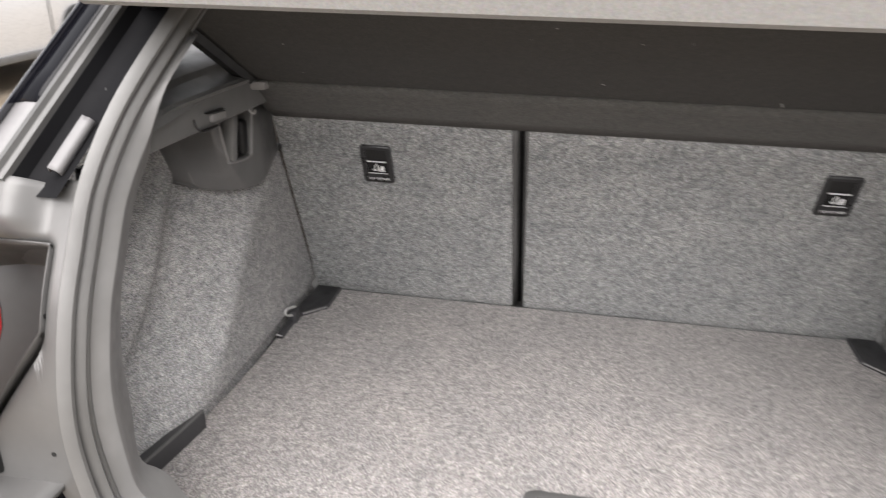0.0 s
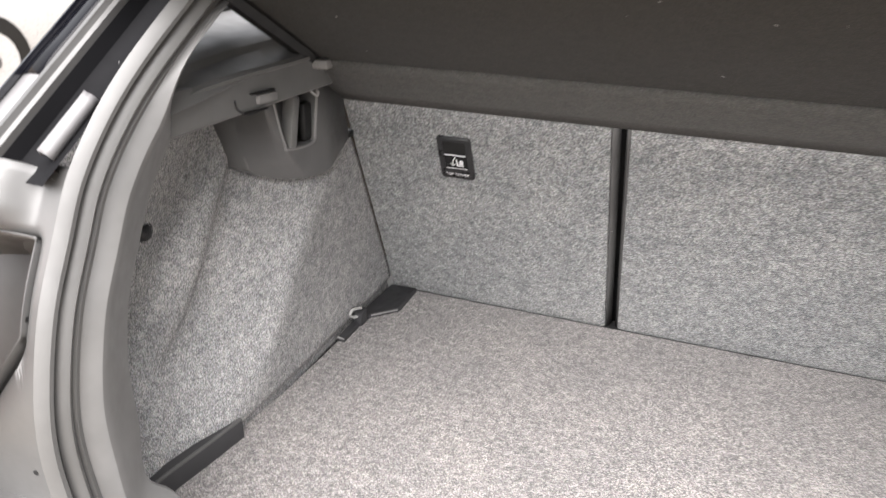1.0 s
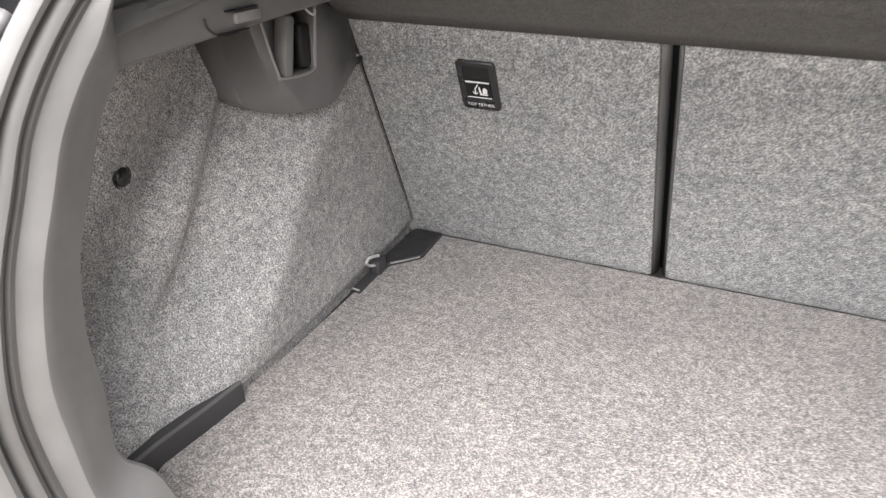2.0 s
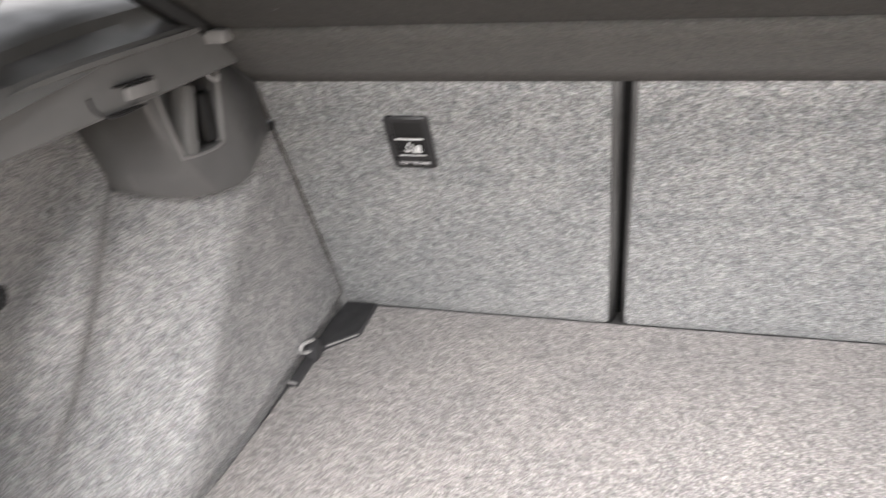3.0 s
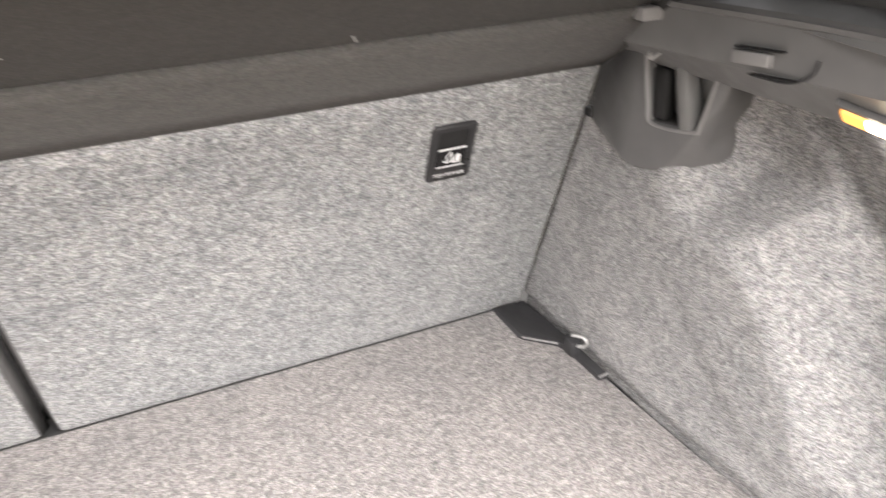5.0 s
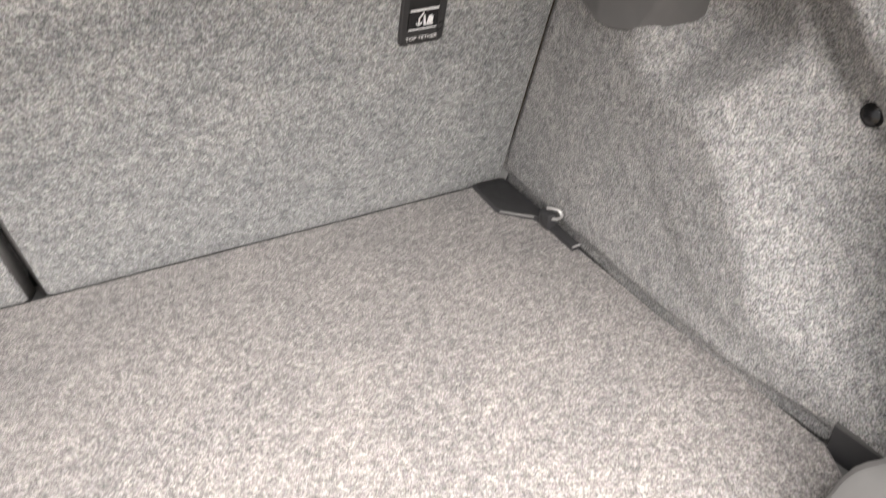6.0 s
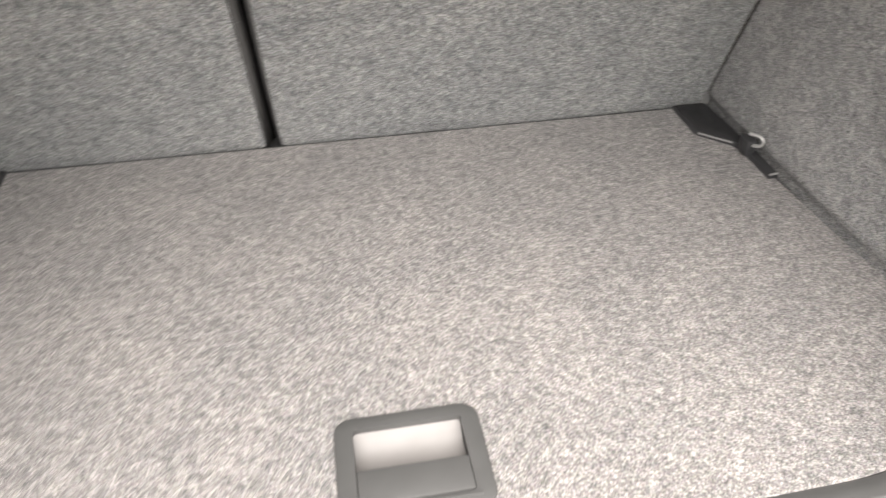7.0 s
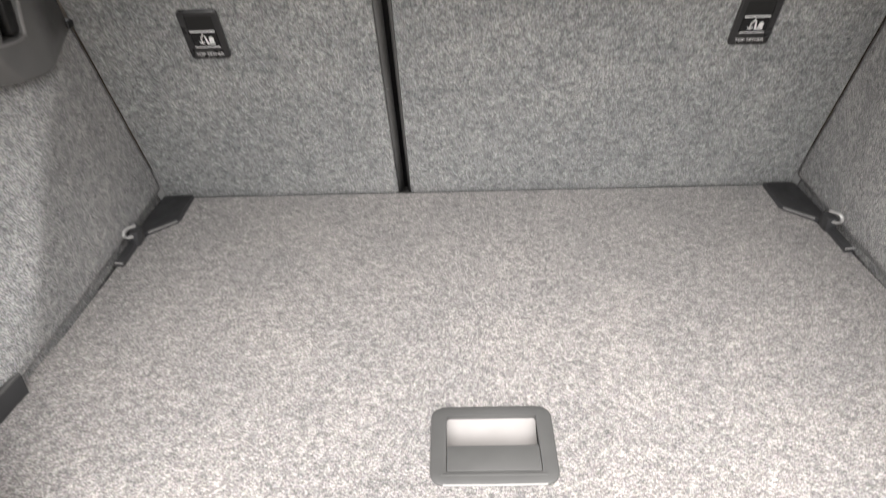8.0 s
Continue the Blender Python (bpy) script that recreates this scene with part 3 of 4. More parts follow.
    part("buffer_ring", tube([(s * 0.491 + 0.0105 * math.cos(k * math.tau / 20), 0.150, 1.091 + 0.013 * math.sin(k * math.tau / 20)) for k in range(21)], 0.0015, 6), BLACK_RUBBER, body)
    for z in (0.865, 1.0):
        p, out, rear = rim_at(z)
        q = p + Vector((s, 0, 0)) * 0.021 - rear * 0.009
        part("panel_plug", tube([q, q + rear * 0.0025], 0.0026, 8), BLACK_RUBBER, body)
part("roof", grid(8, 10, lambda u, v: Vector((-0.62 + 1.24 * u, 0.62 + 2.2 * v, 1.47 + 0.05 * math.sin(math.pi * u) + 0.04 * math.sin(math.pi * min(1, v * 1.2))))), PAINT, body, thick=0.02)
part("headliner", grid(8, 10, lambda u, v: Vector((-0.58 + 1.16 * u, 0.66 + 2.1 * v, 1.44 + 0.05 * math.sin(math.pi * u) + 0.04 * math.sin(math.pi * min(1, v * 1.2))))), HEADLINER, body, "pale grey roof lining", thick=0.006)
part("rear_bumper", skin([[(x, y, z) for y, z in ((0.05, 0.665), (0.0, 0.66), (-0.045, 0.645), (-0.06, 0.60), (-0.06, 0.35), (0.0, 0.28))] for x in [-0.74 + 1.48 * k / 20 for k in range(21)]]), PAINT, body, thick=0.004)
part("bonnet", grid(8, 6, lambda u, v: Vector((-0.68 + 1.36 * u, 2.76 + 0.95 * v, 1.0 + 0.03 * math.sin(math.pi * u) - 0.20 * v * v))), PAINT, body, thick=0.01)
part("front_panel", grid(8, 4, lambda u, v: Vector((-0.68 + 1.36 * u, 3.71 + 0.08 * math.sin(math.pi * v), 0.3 + 0.5 * v))), PAINT, body, thick=0.01)
for s in (-1, 1):
    part("door_pillar", tube([(s * 0.665, 1.55, 0.98), (s * 0.64, 1.56, 1.2), (s * 0.58, 1.58, 1.48)], 0.035, 8), PAINT, body)
    part("screen_pillar", tube([(s * 0.665, 2.95, 0.98), (s * 0.63, 2.75, 1.2), (s * 0.57, 2.45, 1.47)], 0.03, 8), PAINT, body)
    for y in (0.72, 3.1):
        wheel = part("wheel", tube([(s * 0.56, y, 0.31), (s * 0.58, y, 0.31), (s * 0.70, y, 0.31), (s * 0.715, y, 0.31)], 0.31, 32), BLACK_RUBBER, body, "black tyre")
        part("rim", tube([(s * 0.69, y, 0.31), (s * 0.722, y, 0.31)], 0.20, 20), SILVER_PAINT, wheel)


# ---- side linings ----
def side_lining(s):
    lining = thing("side_lining", (s * 0.51, 0.45, FLOOR_Z), "grey carpeted boot side lining moulded over the wheel arch", "boot lining", "boot side linings")

    def wall(u, v):
        z = FLOOR_Z - 0.012 + (1.112 - FLOOR_Z) * v
        y0, y1 = 0.168 + 0.05 * ss(0.98, 1.07, z), seat_y(z) + 0.004
        y = y0 + (y1 - y0) * u
        return Vector((s * wall_x(y, z, s), y, z))
    part("carpet_lining", grid(84, 66, wall), CARPET, lining, thick=0.006, offset=0)

    # upper moulding, lofted along y: underside, face, tapering rib, hollow, ledge
    rings = []
    for k in range(31):
        y = 0.234 + 0.424 * k / 30
        f = k / 30
        low = 1.101 - 0.014 * f
        rz = 1.129 + 0.008 * ss(0.24, 0.33, y) - 0.004 * ss(0.35, 0.55, y)
        h, out = 0.003, 0.003
        lift, chin = ss(0.27, 0.40, y), 0.020 if s < 0 else 0.0
        ex = 0.488 + 0.019 * ss(0.24, 0.37, y)
        ez = 1.156 + 0.013 * ss(0.33, 0.25, y) + 0.003 * ss(0.33, 0.42, y) - 0.004 * f
        far = min(0.62, 0.490 + 0.64 * max(0.0, y - 0.234))
        rings.append([Vector((s * min(x, far), y, z)) for x, z in (
            (0.62, 1.046 + 1.4 * chin), (0.54, 1.056 + 1.2 * chin), (0.512, 1.066 + chin), (0.485, low - 0.003), (0.480, low), (0.4785, low + 0.006), (0.4785, rz - h - 0.003), (0.4785 - out * 0.85, rz - h - 0.001), (0.4785 - out, rz - h + 0.001),
            (0.4785 - out * 0.5, rz - 0.45 * h), (0.4788, rz + 0.001), (0.487, rz + 0.004), (ex - 0.006, ez - 0.010), (ex - 0.001, ez - 0.003), (ex + 0.006, ez + 0.001), (ex + 0.02, ez + 0.004), (0.545, ez + 0.004 + 0.003 * lift), (0.58, ez + 0.004 + 0.007 * lift), (0.62, ez + 0.004 + 0.013 * lift))])
    part("upper_moulding", skin(rings), TRIM, lining, "dark plastic upper moulding with a ledge", thick=0.003, offset=0, sharp=24)
    # rib of the moulding, a lighter grey than its face to show it lit
    rib = []
    for k in range(13):
        y, f = 0.247 + 0.165 * k / 12, k / 12
        low, high = 1.1235 + 0.007 * f, 1.1395 - 0.005 * f
        deep = 0.0175 * (1 - f) ** 0.7
        rib.append([Vector((s * x, y + dy, z)) for x, dy, z in ((0.482, 0.0, low - 0.001), (0.4815 - 0.9 * deep, 0.0, low - 0.0005), (0.4815 - deep, 0.002, low + 0.0005), (0.4815 - 0.6 * deep, 0.009 * (1 - f), low + 0.5 * (high - low)), (0.4815 - 0.25 * deep, 0.016 * (1 - f), high), (0.484, 0.020 * (1 - f), high + 0.001), (0.486, 0.02 * (1 - f), low))])
    part("ledge_rib", skin(rib, closed=True), TRIM_GREY, lining, "pointed rib along the moulding, in a paler grey for the light on it", sharp=30)
    web = [(0.19, 0.985), (0.19, 1.105), (0.36, 1.105), (0.345, 1.087), (0.303, 1.089), (0.283, 1.083), (0.268, 1.070), (0.256, 1.052), (0.243, 1.030), (0.229, 1.004), (0.218, 0.985)]
    part("corner_web", skin([[Vector((s * x, y, z)) for y, z in web] for x in (0.5035, 0.5075)], closed=True), TRIM_GREY, lining, "rounded plastic corner under the moulding")
    part("pillar_trim", grid(14, 8, lambda u, v: Vector((s * (0.548 - 0.113 * v), 0.37 + 0.19 * v + 0.135 * u, 1.212 - 0.014 * u + 0.24 * v))), TRIM_GREY, lining, "grey plastic pillar trim", thick=0.004)
    part("glass_seal", tube([(s * 0.612, 0.47, 1.180), (s * 0.613, 0.54, 1.176), (s * 0.614, 0.66, 1.168)], 0.003, 6), BLACK_RUBBER, lining, "thin black glass seal above the ledge")
    # pale clip insert and its surround
    for x, y, z in ((0.4748, 0.417, 1.1115), (0.4762, 0.402, 1.0935)):
        part("clip_slot", block((s * x, y, z), (0.005, 0.044, 0.0014), 0.0004, Matrix.Rotation(radians(-4), 4, "X")), BLACK_RUBBER, lining)
    part("clip", block((s * 0.4755, 0.424, 1.1035), (0.006, 0.036, 0.010), 0.0016, Matrix.Rotation(radians(-4), 4, "X")), PIN_PLASTIC, lining, "pale clip in the moulding")
    groove = spline([(s * 0.4750, 0.366, 1.1125), (s * 0.4752, 0.369, 1.1035), (s * 0.4762, 0.380, 1.0955), (s * 0.4772, 0.396, 1.0915), (s * 0.4775, 0.425, 1.0910)], 5)
    part("panel_groove", tube(groove, 0.0011, 6), BRACKET, lining, "dark moulded groove")
    # shopping-hook pocket
    P = lambda x, y, z: Vector((s * x, y, z))
    k = 0.004 * s
    d = 0.016 if s < 0 else 0.0
    top, hh, gg, ff = P(0.590 - d, 0.503 + k, 1.09), P(0.592 - d, 0.503 + k, 1.034), P(0.583 - 0.9 * d, 0.499 + k, 1.004), P(0.572 - 0.6 * d, 0.500 + k, 0.985)
    ee, d2, d1, c1 = P(0.558, 0.507, 0.975), P(0.540, 0.517, 0.970), P(0.508, 0.540, 0.967), P(0.500, 0.570, 0.963)
    b1, a1, s0 = P(0.497, 0.592, 0.965), P(0.498, 0.628, 0.982), P(0.499, 0.652, 0.993)
    ft, fb = P(0.511, 0.465, 1.09), P(0.526, 0.523, 0.9685)
    f1, f2 = ft.lerp(fb, 0.4), ft.lerp(fb, 0.75)
    g, nbl, nbr, nt = P(0.509, 0.482, 1.09), P(0.508, 0.503, 1.016), P(0.502, 0.563, 1.011), P(0.4995, 0.574, 1.09)
    f2t, f2m, rm, rt = P(0.498, 0.582, 1.09), P(0.4985, 0.583, 1.02), P(0.503, 0.650, 1.03), P(0.503, 0.640, 1.09)
    bm = bmesh.new()
    keep = {}

    def V(p):
        key = tuple(round(q, 5) for q in p)
        if key not in keep:
            keep[key] = bm.verts.new(p)
        return keep[key]
    for loop in ((top, hh, f1, ft), (hh, gg, f2, f1), (gg, ff, ee, f2), (ee, d2, fb, f2), (ft, f1, nbl, g), (f1, f2, nbl), (f2, fb, d1, nbl), (d1, c1, nbr, nbl), (c1, b1, f2m, nbr), (nbr, f2m, f2t, nt),
                 (f2t, f2m, rm, rt), (f2m, b1, a1, s0, rm)):
        bm.faces.new([V(p) for p in loop])
    deep = 0.03
    skirt = (top, hh, gg, ff, ee, d2, fb, d1, c1, b1, a1, s0)
    for p, q in zip(skirt, skirt[1:]):
        bm.faces.new([V(p), V(q), V(q + P(0.06, 0.004, 0.004)), V(p + P(0.06, 0.004, 0.004))])
    for p, q in ((g, nbl), (nbl, nbr), (nbr, nt)):
        bm.faces.new([V(p), V(q), V(q + P(deep, 0, 0.004)), V(p + P(deep, 0, 0.004))])
    bmesh.ops.recalc_face_normals(bm, faces=bm.faces)
    bmesh.ops.bevel(bm, geom=[ed for ed in bm.edges if not ed.is_boundary and ed.calc_face_angle(0) > 0.12], offset=0.0025, segments=2, profile=0.5, affect="EDGES")
    pocket = part("hook_pocket", bm, POCKET, lining, "dark plastic bag-hook pocket", thick=0.0025, offset=0, sharp=16)
    part("pocket_back", skin([[P(0.532, 0.503, 1.085), P(0.532, 0.575, 1.085)], [P(0.535, 0.530, 1.008), P(0.535, 0.575, 1.004)]]), TRIM, pocket, thick=0.002)
    part("hook_rib", block((s * 0.514, 0.526, 1.046), (0.018, 0.016, 0.066), 0.004, Matrix.Rotation(radians(-14), 4, "X")), TRIM_GREY, pocket)
    part("hook_slot", block((s * 0.512, 0.557, 1.040), (0.014, 0.020, 0.050), 0.005, Matrix.Rotation(radians(-4), 4, "X")), BLACK_RUBBER, pocket)
    # lip in paler plastic than the pocket: its gloss highlight put into the colour
    lip = spline([nt, nbr.lerp(nt, 0.25), nbr.lerp(nbl, 0.08), nbl.lerp(nbr, 0.10), nbl.lerp(g, 0.15), g], 5)
    part("notch_lip_highlight", tube(lip, 0.0019, 8), PIN_PLASTIC, pocket, "rounded lip, pale for the highlight along it")
    part("seat_stop", block((s * 0.502, 0.657, 0.998), (0.012, 0.014, 0.010), 0.002), BLACK_RUBBER, lining, "black rubber seat stop")
    # access plug in the carpet
    py, pz = (0.356, 0.945) if s < 0 else (0.349, 0.936)
    px = wall_x(py, pz, s)
    facing = Vector((-s, (wall_x(py + 0.01, pz, s) - wall_x(py - 0.01, pz, s)) / 0.02, (wall_x(py, pz + 0.01, s) - wall_x(py, pz - 0.01, s)) / 0.02)).normalized()
    mid = Vector((s * px, py, pz))
    e1 = facing.orthogonal().normalized()
    e2 = facing.cross(e1)
    disc = lambda h, r: [mid + facing * h + r * (math.cos(q * math.tau / 20) * e1 + math.sin(q * math.tau / 20) * e2) for q in range(20)]
    plug = part("access_plug", skin([disc(h, r) for h, r in ((-0.006, 0.0115), (0.002, 0.0115), (0.005, 0.0098), (0.0068, 0.0062), (0.0073, 0.002))], closed=True), BLACK_GLOSS, lining, "round domed black access plug")
    part("plug_rim", tube(disc(0.0018, 0.0122) + disc(0.0018, 0.0122)[:1], 0.0015, 6), BLACK_RUBBER, plug)
    return lining


for s in (-1, 1):
    side_lining(s)

# boot lamp, lit, in the moulding of one side
boot_lamp = thing("boot_lamp", (0.545, 0.36, 1.06), "small lit warm-white boot lamp in the side moulding", "lamp")
tilt = Matrix.Rotation(radians(-48), 4, "Y") @ Matrix.Rotation(radians(15), 4, "X")
part("lamp_rim", block((0.5010, 0.326, 1.0740), (0.006, 0.068, 0.023), 0.002, tilt), TRIM, boot_lamp)
part("lens", block((0.4990, 0.326, 1.0722), (0.006, 0.058, 0.016), 0.002, tilt), LAMP_GLOW, boot_lamp)
part("bulb", block((0.4972, 0.3165, 1.0708), (0.004, 0.038, 0.0125), 0.0018, tilt), LAMP_HOT, boot_lamp, "white-hot bulb strip")


# ---- corner brackets with lashing rings, and rear side ledges ----
def lashing_bracket(s):
    br = thing("lashing_bracket", (s * 0.5, 0.7, FLOOR_Z), "black plastic corner bracket with chrome lashing ring on the carpet", "bracket", "lashing brackets")
    plan = [(0.499, 0.792), (0.453, 0.792), (0.452, 0.722), (0.455, 0.714), (0.487, 0.681), (0.4925, 0.667), (0.4930, 0.597), (0.5045, 0.597), (0.5045, 0.640), (0.5045, 0.680), (0.5035, 0.70), (0.5015, 0.74)]
    rise = lambda x, y: 0.005
    part("plate", skin([[(s * x, y, FLOOR_Z - 0.004) for x, y in plan], [(s * x, y, FLOOR_Z + rise(x, y)) for x, y in plan], [(s * (x * 0.97 + 0.503 * 0.03), y * 0.97 + 0.70 * 0.03, FLOOR_Z + rise(x, y) + 0.0022) for x, y in plan]], closed=True), BRACKET, br)
    part("bright_edge", tube([(s * 0.4545, 0.7135, FLOOR_Z + 0.0045), (s * 0.471, 0.697, FLOOR_Z + 0.0045), (s * 0.4875, 0.680, FLOOR_Z + 0.005)], 0.0014, 6), PIN_PLASTIC, br, "pale slanting edge")
    part("end_edge", tube([(s * 0.4930, 0.5965, FLOOR_Z + 0.006), (s * 0.5045, 0.5965, FLOOR_Z + 0.0075)], 0.0014, 6), PIN_PLASTIC, br)
    pts = [(0.4910, 0.655, 0.032), (0.4960, 0.649, 0.0325), (0.5000, 0.643, 0.0325), (0.5020, 0.640, 0.030), (0.5025, 0.638, 0.0255), (0.5015, 0.640, 0.0215), (0.4990, 0.642, 0.0195), (0.4950, 0.647, 0.019), (0.4905, 0.653, 0.019)]
    part("lashing_ring", tube([(s * x, y, FLOOR_Z + z) for x, y, z in pts], 0.0025, 8), ZINC, br, "chrome lashing ring")
    part("ring_seat", block((s * 0.4945, 0.658, FLOOR_Z + 0.013), (0.015, 0.024, 0.024), 0.004), BRACKET, br)
    return br


def side_ledge(s):
    led = [(0.5060, 0.352), (0.5195, 0.351), (0.556, 0.19), (0.530, 0.192), (0.5250, 0.24), (0.5140, 0.30)]
    if s > 0:
        led = [(0.5300, 0.242), (0.5440, 0.240), (0.556, 0.19), (0.537, 0.192), (0.5335, 0.215), (0.5315, 0.230)]
    ledge = thing("side_ledge", (s * 0.53, 0.27, FLOOR_Z), "dark plastic ledge along the edge of the boot floor", "trim ledge", "side ledges")
    part("body", skin([[(s * x, y, FLOOR_Z - 0.01) for x, y in led], [(s * x, y, FLOOR_Z + 0.024) for x, y in led], [(s * (x * 0.96 + 0.54 * 0.04), y * 0.98 + 0.27 * 0.02, FLOOR_Z + 0.027) for x, y in led]], closed=True), BRACKET, ledge, bevel=0.001)
    rim = [led[0], *reversed(led[3:])]
    part("top_bead", tube([(s * (x + 0.003), y, FLOOR_Z + 0.0265) for x, y in rim], 0.0026, 8), HANDLE, ledge, "rounded bead along the upper edge")
    return ledge


for s in (-1, 1):
    lashing_bracket(s)
    side_ledge(s)

# ---- parcel shelf, tilted up at its rear ----
shelf = thing("parcel_shelf", (0, 0.54, 1.13), "parcel shelf tilted up, dark felt underneath and pale grey felt rim", "parcel shelf")
C, R = Vector((0, 0.540, 1.126)), Vector((0, 0.236, 1.298))
W = 0.482


def shelf_row(y, z, w=W, n=24):
    return [Vector((-w + 2 * w * k / n, y, z)) for k in range(n + 1)]


def between(f, lift=0.0):
    p = C.lerp(R, f)
    return (p.y, p.z + lift)


part("underside", skin([shelf_row(*between(0.0)), shelf_row(*between(0.03, 0.003)), shelf_row(*between(0.3, 0.006)), shelf_row(*between(0.65, 0.006)), shelf_row(*between(0.95, 0.0)), shelf_row(*between(1.0))]), SHELF_DARK, shelf, "dark felt underside")
LIP = [(0.240, 1.296), (0.240, 1.262), (0.236, 1.255), (0.229, 1.253), (0.222, 1.257), (0.213, 1.285), (0.208, 1.305), (0.211, 1.314), (0.222, 1.321), (0.30, 1.292), (0.42, 1.222), (0.54, 1.150), (0.548, 1.140), (0.544, 1.130)]
part("felt_rim", skin([shelf_row(y, z, W + 0.012) for y, z in LIP]), SHELF_LIGHT, shelf, "pale grey felt top and rim")
for s in (-1, 1):
    part("side_edge", skin([[Vector((s * (W + dx), *between(f, dz))) for f in (0.0, 0.25, 0.5, 0.75, 0.985)] for dx, dz in ((-0.012, -0.001), (-0.006, -0.010), (0.004, -0.011), (0.011, -0.004), (0.011, 0.018), (0.0, 0.022))]), BLACK_RUBBER, shelf, "black side edging")
    pin = part("pivot_pin", block((s * 0.474, 0.536, 1.121), (0.034, 0.016, 0.012), 0.003), PIN_PLASTIC, shelf, "pale plastic pivot pin")
    part("pin_head", block((s * 0.499, 0.527, 1.131), (0.015, 0.012, 0.010), 0.003), PIN_PLASTIC, pin)
    part("cord", tube(spline([(s * 0.486, 0.512, 1.152), (s * 0.488, 0.522, 1.128), (s * 0.489, 0.529, 1.104), (s * 0.4885, 0.538, 1.086), (s * 0.484, 0.546, 1.078), (s * 0.481, 0.545, 1.084)], 4), 0.0015, 6), ZINC, shelf, "thin wire hook hanging at the pivot")
part("front_flap", skin([shelf_row(y, z, 0.490) for y, z in ((0.541, 1.128), (0.560, 1.112), (0.600, 1.079), (0.6285, 1.061))]), FLAP_FELT, shelf, "dark felt flap resting on the seat backs", thick=0.006, offset=1)


# ---- cabin beyond the shelf ----
def headrest(x, y, z):
    h = thing("headrest", (x, y, z), "black fabric rear headrest above the seat back", "headrest", "rear headrests")
    part("cushion", block((x, y, z + 0.10), (0.25, 0.09, 0.15), 0.035, Matrix.Rotation(radians(12), 4, "X"), 4), SEAT_CLOTH, h)
    for dx in (-0.05, 0.05):
        part("post", tube([(x + dx, y + 0.01, z - 0.03), (x + dx, y, z + 0.05)], 0.006, 8), CHROME, h)


for x in (-0.34, 0.02, 0.36):
    headrest(x, 0.68, 1.16)


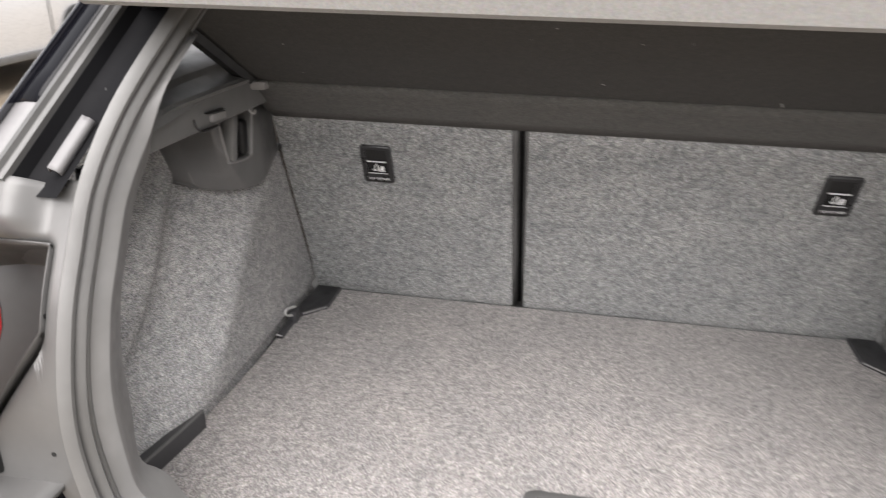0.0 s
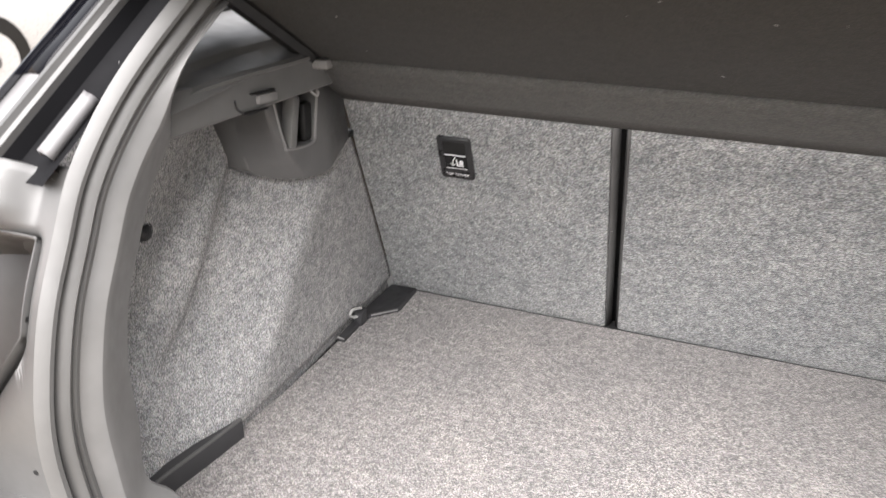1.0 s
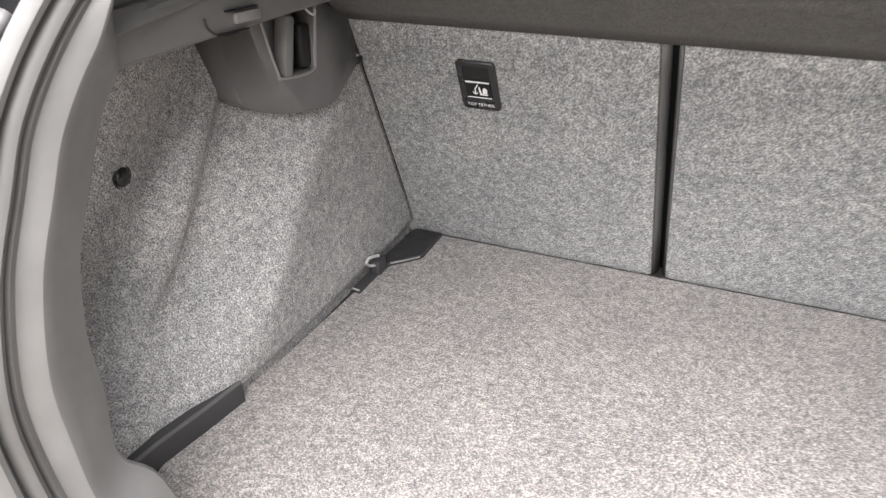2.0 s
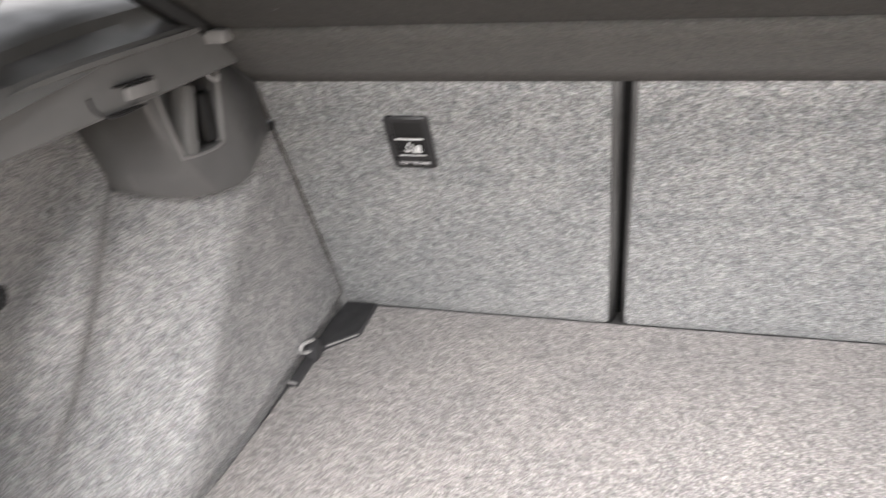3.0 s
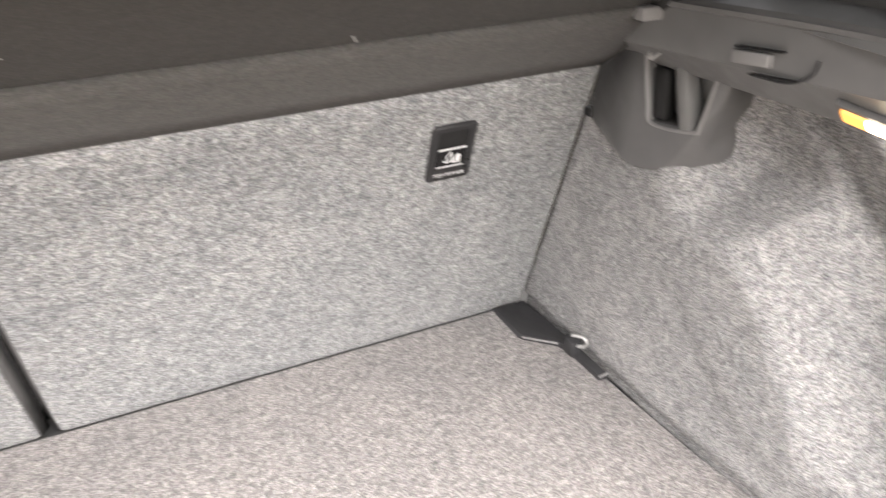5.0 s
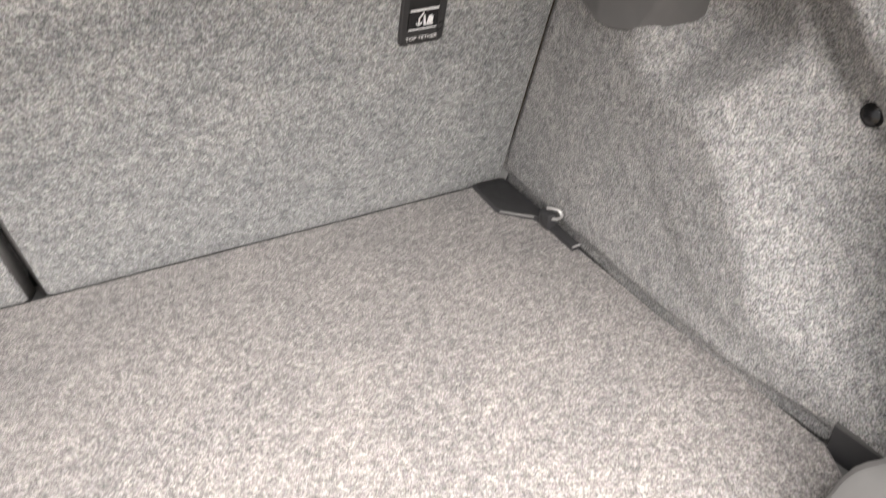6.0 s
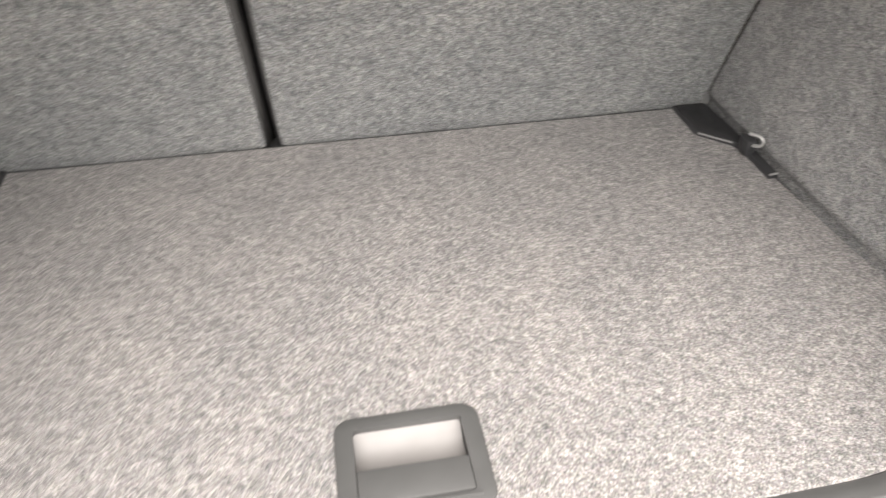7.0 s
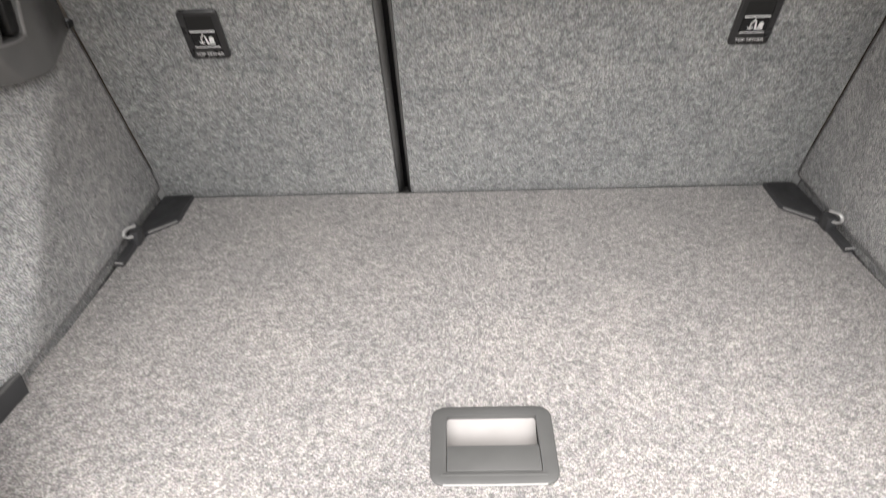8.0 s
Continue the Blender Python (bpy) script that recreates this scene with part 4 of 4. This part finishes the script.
# ---- parked car beside ----
def parked_car(x, y):
    car = thing("parked_car", (x, y, 0), "silver hatchback parked on the dusty ground", "car")
    # side section: (half width, height); stations along the length
    stations = [(-2.05, 0.70, 0.62, 0.80), (-1.9, 0.80, 0.88, 0.95), (-1.2, 0.88, 0.92, 1.38), (-0.2, 0.89, 0.93, 1.46), (0.6, 0.89, 0.93, 1.36), (1.2, 0.87, 0.90, 0.98), (1.9, 0.80, 0.78, 0.82), (2.1, 0.68, 0.55, 0.62)]
    fine = spline([(a, w, b) for a, w, b, t in stations], 4)
    tops = [p.x for p in spline([(t, 0, 0) for a, w, b, t in stations], 4)]
    rings = []
    for p, top in zip(fine, tops):
        a, w, belt = p
        narrow = w - 0.22 * ss(0.0, 0.4, top - belt)
        half_ring = [(w * 0.82, 0.20), (w * 0.97, 0.28), (w, 0.5), (w * 0.985, belt - 0.12), (w * 0.94, belt), (narrow, belt + (top - belt) * 0.85), (narrow * 0.7, top)]
        rings.append([Vector((x + q, y + a, z)) for q, z in half_ring] + [Vector((x - q, y + a, z)) for q, z in reversed(half_ring)])
    part("body_shell", skin(rings, closed=True), SILVER_PAINT, car)
    for sx in (-1, 1):
        part("side_glass", grid(10, 3, lambda u, v, sx=sx: Vector((x + sx * (0.868 - 0.155 * v), y - 1.35 + 2.35 * u + 0.35 * v * (1 - 2 * u), 0.985 + 0.31 * v))), BLACK_GLOSS, car, "dark side glass", thick=0.01, offset=0)
        part("sill_strip", block((x + sx * 0.885, y, 0.27), (0.03, 2.5, 0.06), 0.01), TRIM, car)
        for dy in (-1.28, 1.30):
            wheel = part("wheel", tube([(x + sx * 0.70, y + dy, 0.31), (x + sx * 0.905, y + dy, 0.31)], 0.31, 28), BLACK_RUBBER, car, "black tyre on an alloy rim")
            part("rim", tube([(x + sx * 0.86, y + dy, 0.31), (x + sx * 0.915, y + dy, 0.31)], 0.20, 20), SILVER_PAINT, wheel)
            part("hub", tube([(x + sx * 0.90, y + dy, 0.31), (x + sx * 0.922, y + dy, 0.31)], 0.05, 12), TRIM, wheel)
        part("lamp", block((x + sx * 0.70, y - 1.98, 0.80), (0.18, 0.12, 0.14), 0.03), RED_LENS, car, "red tail lamp")
        for dy in (-0.15, 0.9):
            part("door_seam", block((x + sx * 0.888, y + dy, 0.62), (0.006, 0.008, 0.5), 0.001), BLACK_RUBBER, car)
    return car


parked_car(-5.5, 4.6)


# ---- lint on felt and carpet ----
bm = bmesh.new()
rng = random.Random(7)
for k in range(34):
    if k < 10:
        f = rng.uniform(0.03, 0.9)
        p = Vector((rng.uniform(-0.44, 0.44), *between(f, 0.003)))
        p -= Vector((0, 0.49, 0.87)) * 0.004
    else:
        p = on_seat(rng.uniform(-0.46, 0.46), rng.uniform(0.71, 1.02), 0.0015)
    a = Vector((rng.uniform(-1, 1), rng.uniform(-1, 1), rng.uniform(-0.6, 0.6))).normalized() * rng.uniform(0.0009, 0.0024)
    b = Vector((rng.uniform(-1, 1), rng.uniform(-1, 1), rng.uniform(-1, 1))).normalized() * 0.0005
    if k == 0:
        p, a, b = Vector((0.201, 0.515, 1.1345)), Vector((0.0008, -0.0015, -0.0020)), Vector((0.0008, 0.0, 0.0003))
    vs = [bm.verts.new(q) for q in (p - a - b, p + a - b, p + a + b, p - a + b, p + Vector((0.0004, 0, 0.0006)))]
    for x0, x1 in ((0, 1), (1, 2), (2, 3), (3, 0)):
        bm.faces.new((vs[x0], vs[x1], vs[4]))
    bm.faces.new((vs[3], vs[2], vs[1], vs[0]))
solo("lint", bm, LIGHT_PLASTIC, "pale lint specks caught on felt and carpet", "lint", kind="stuff", at=(0, 0.5, FLOOR_Z), smooth=False)
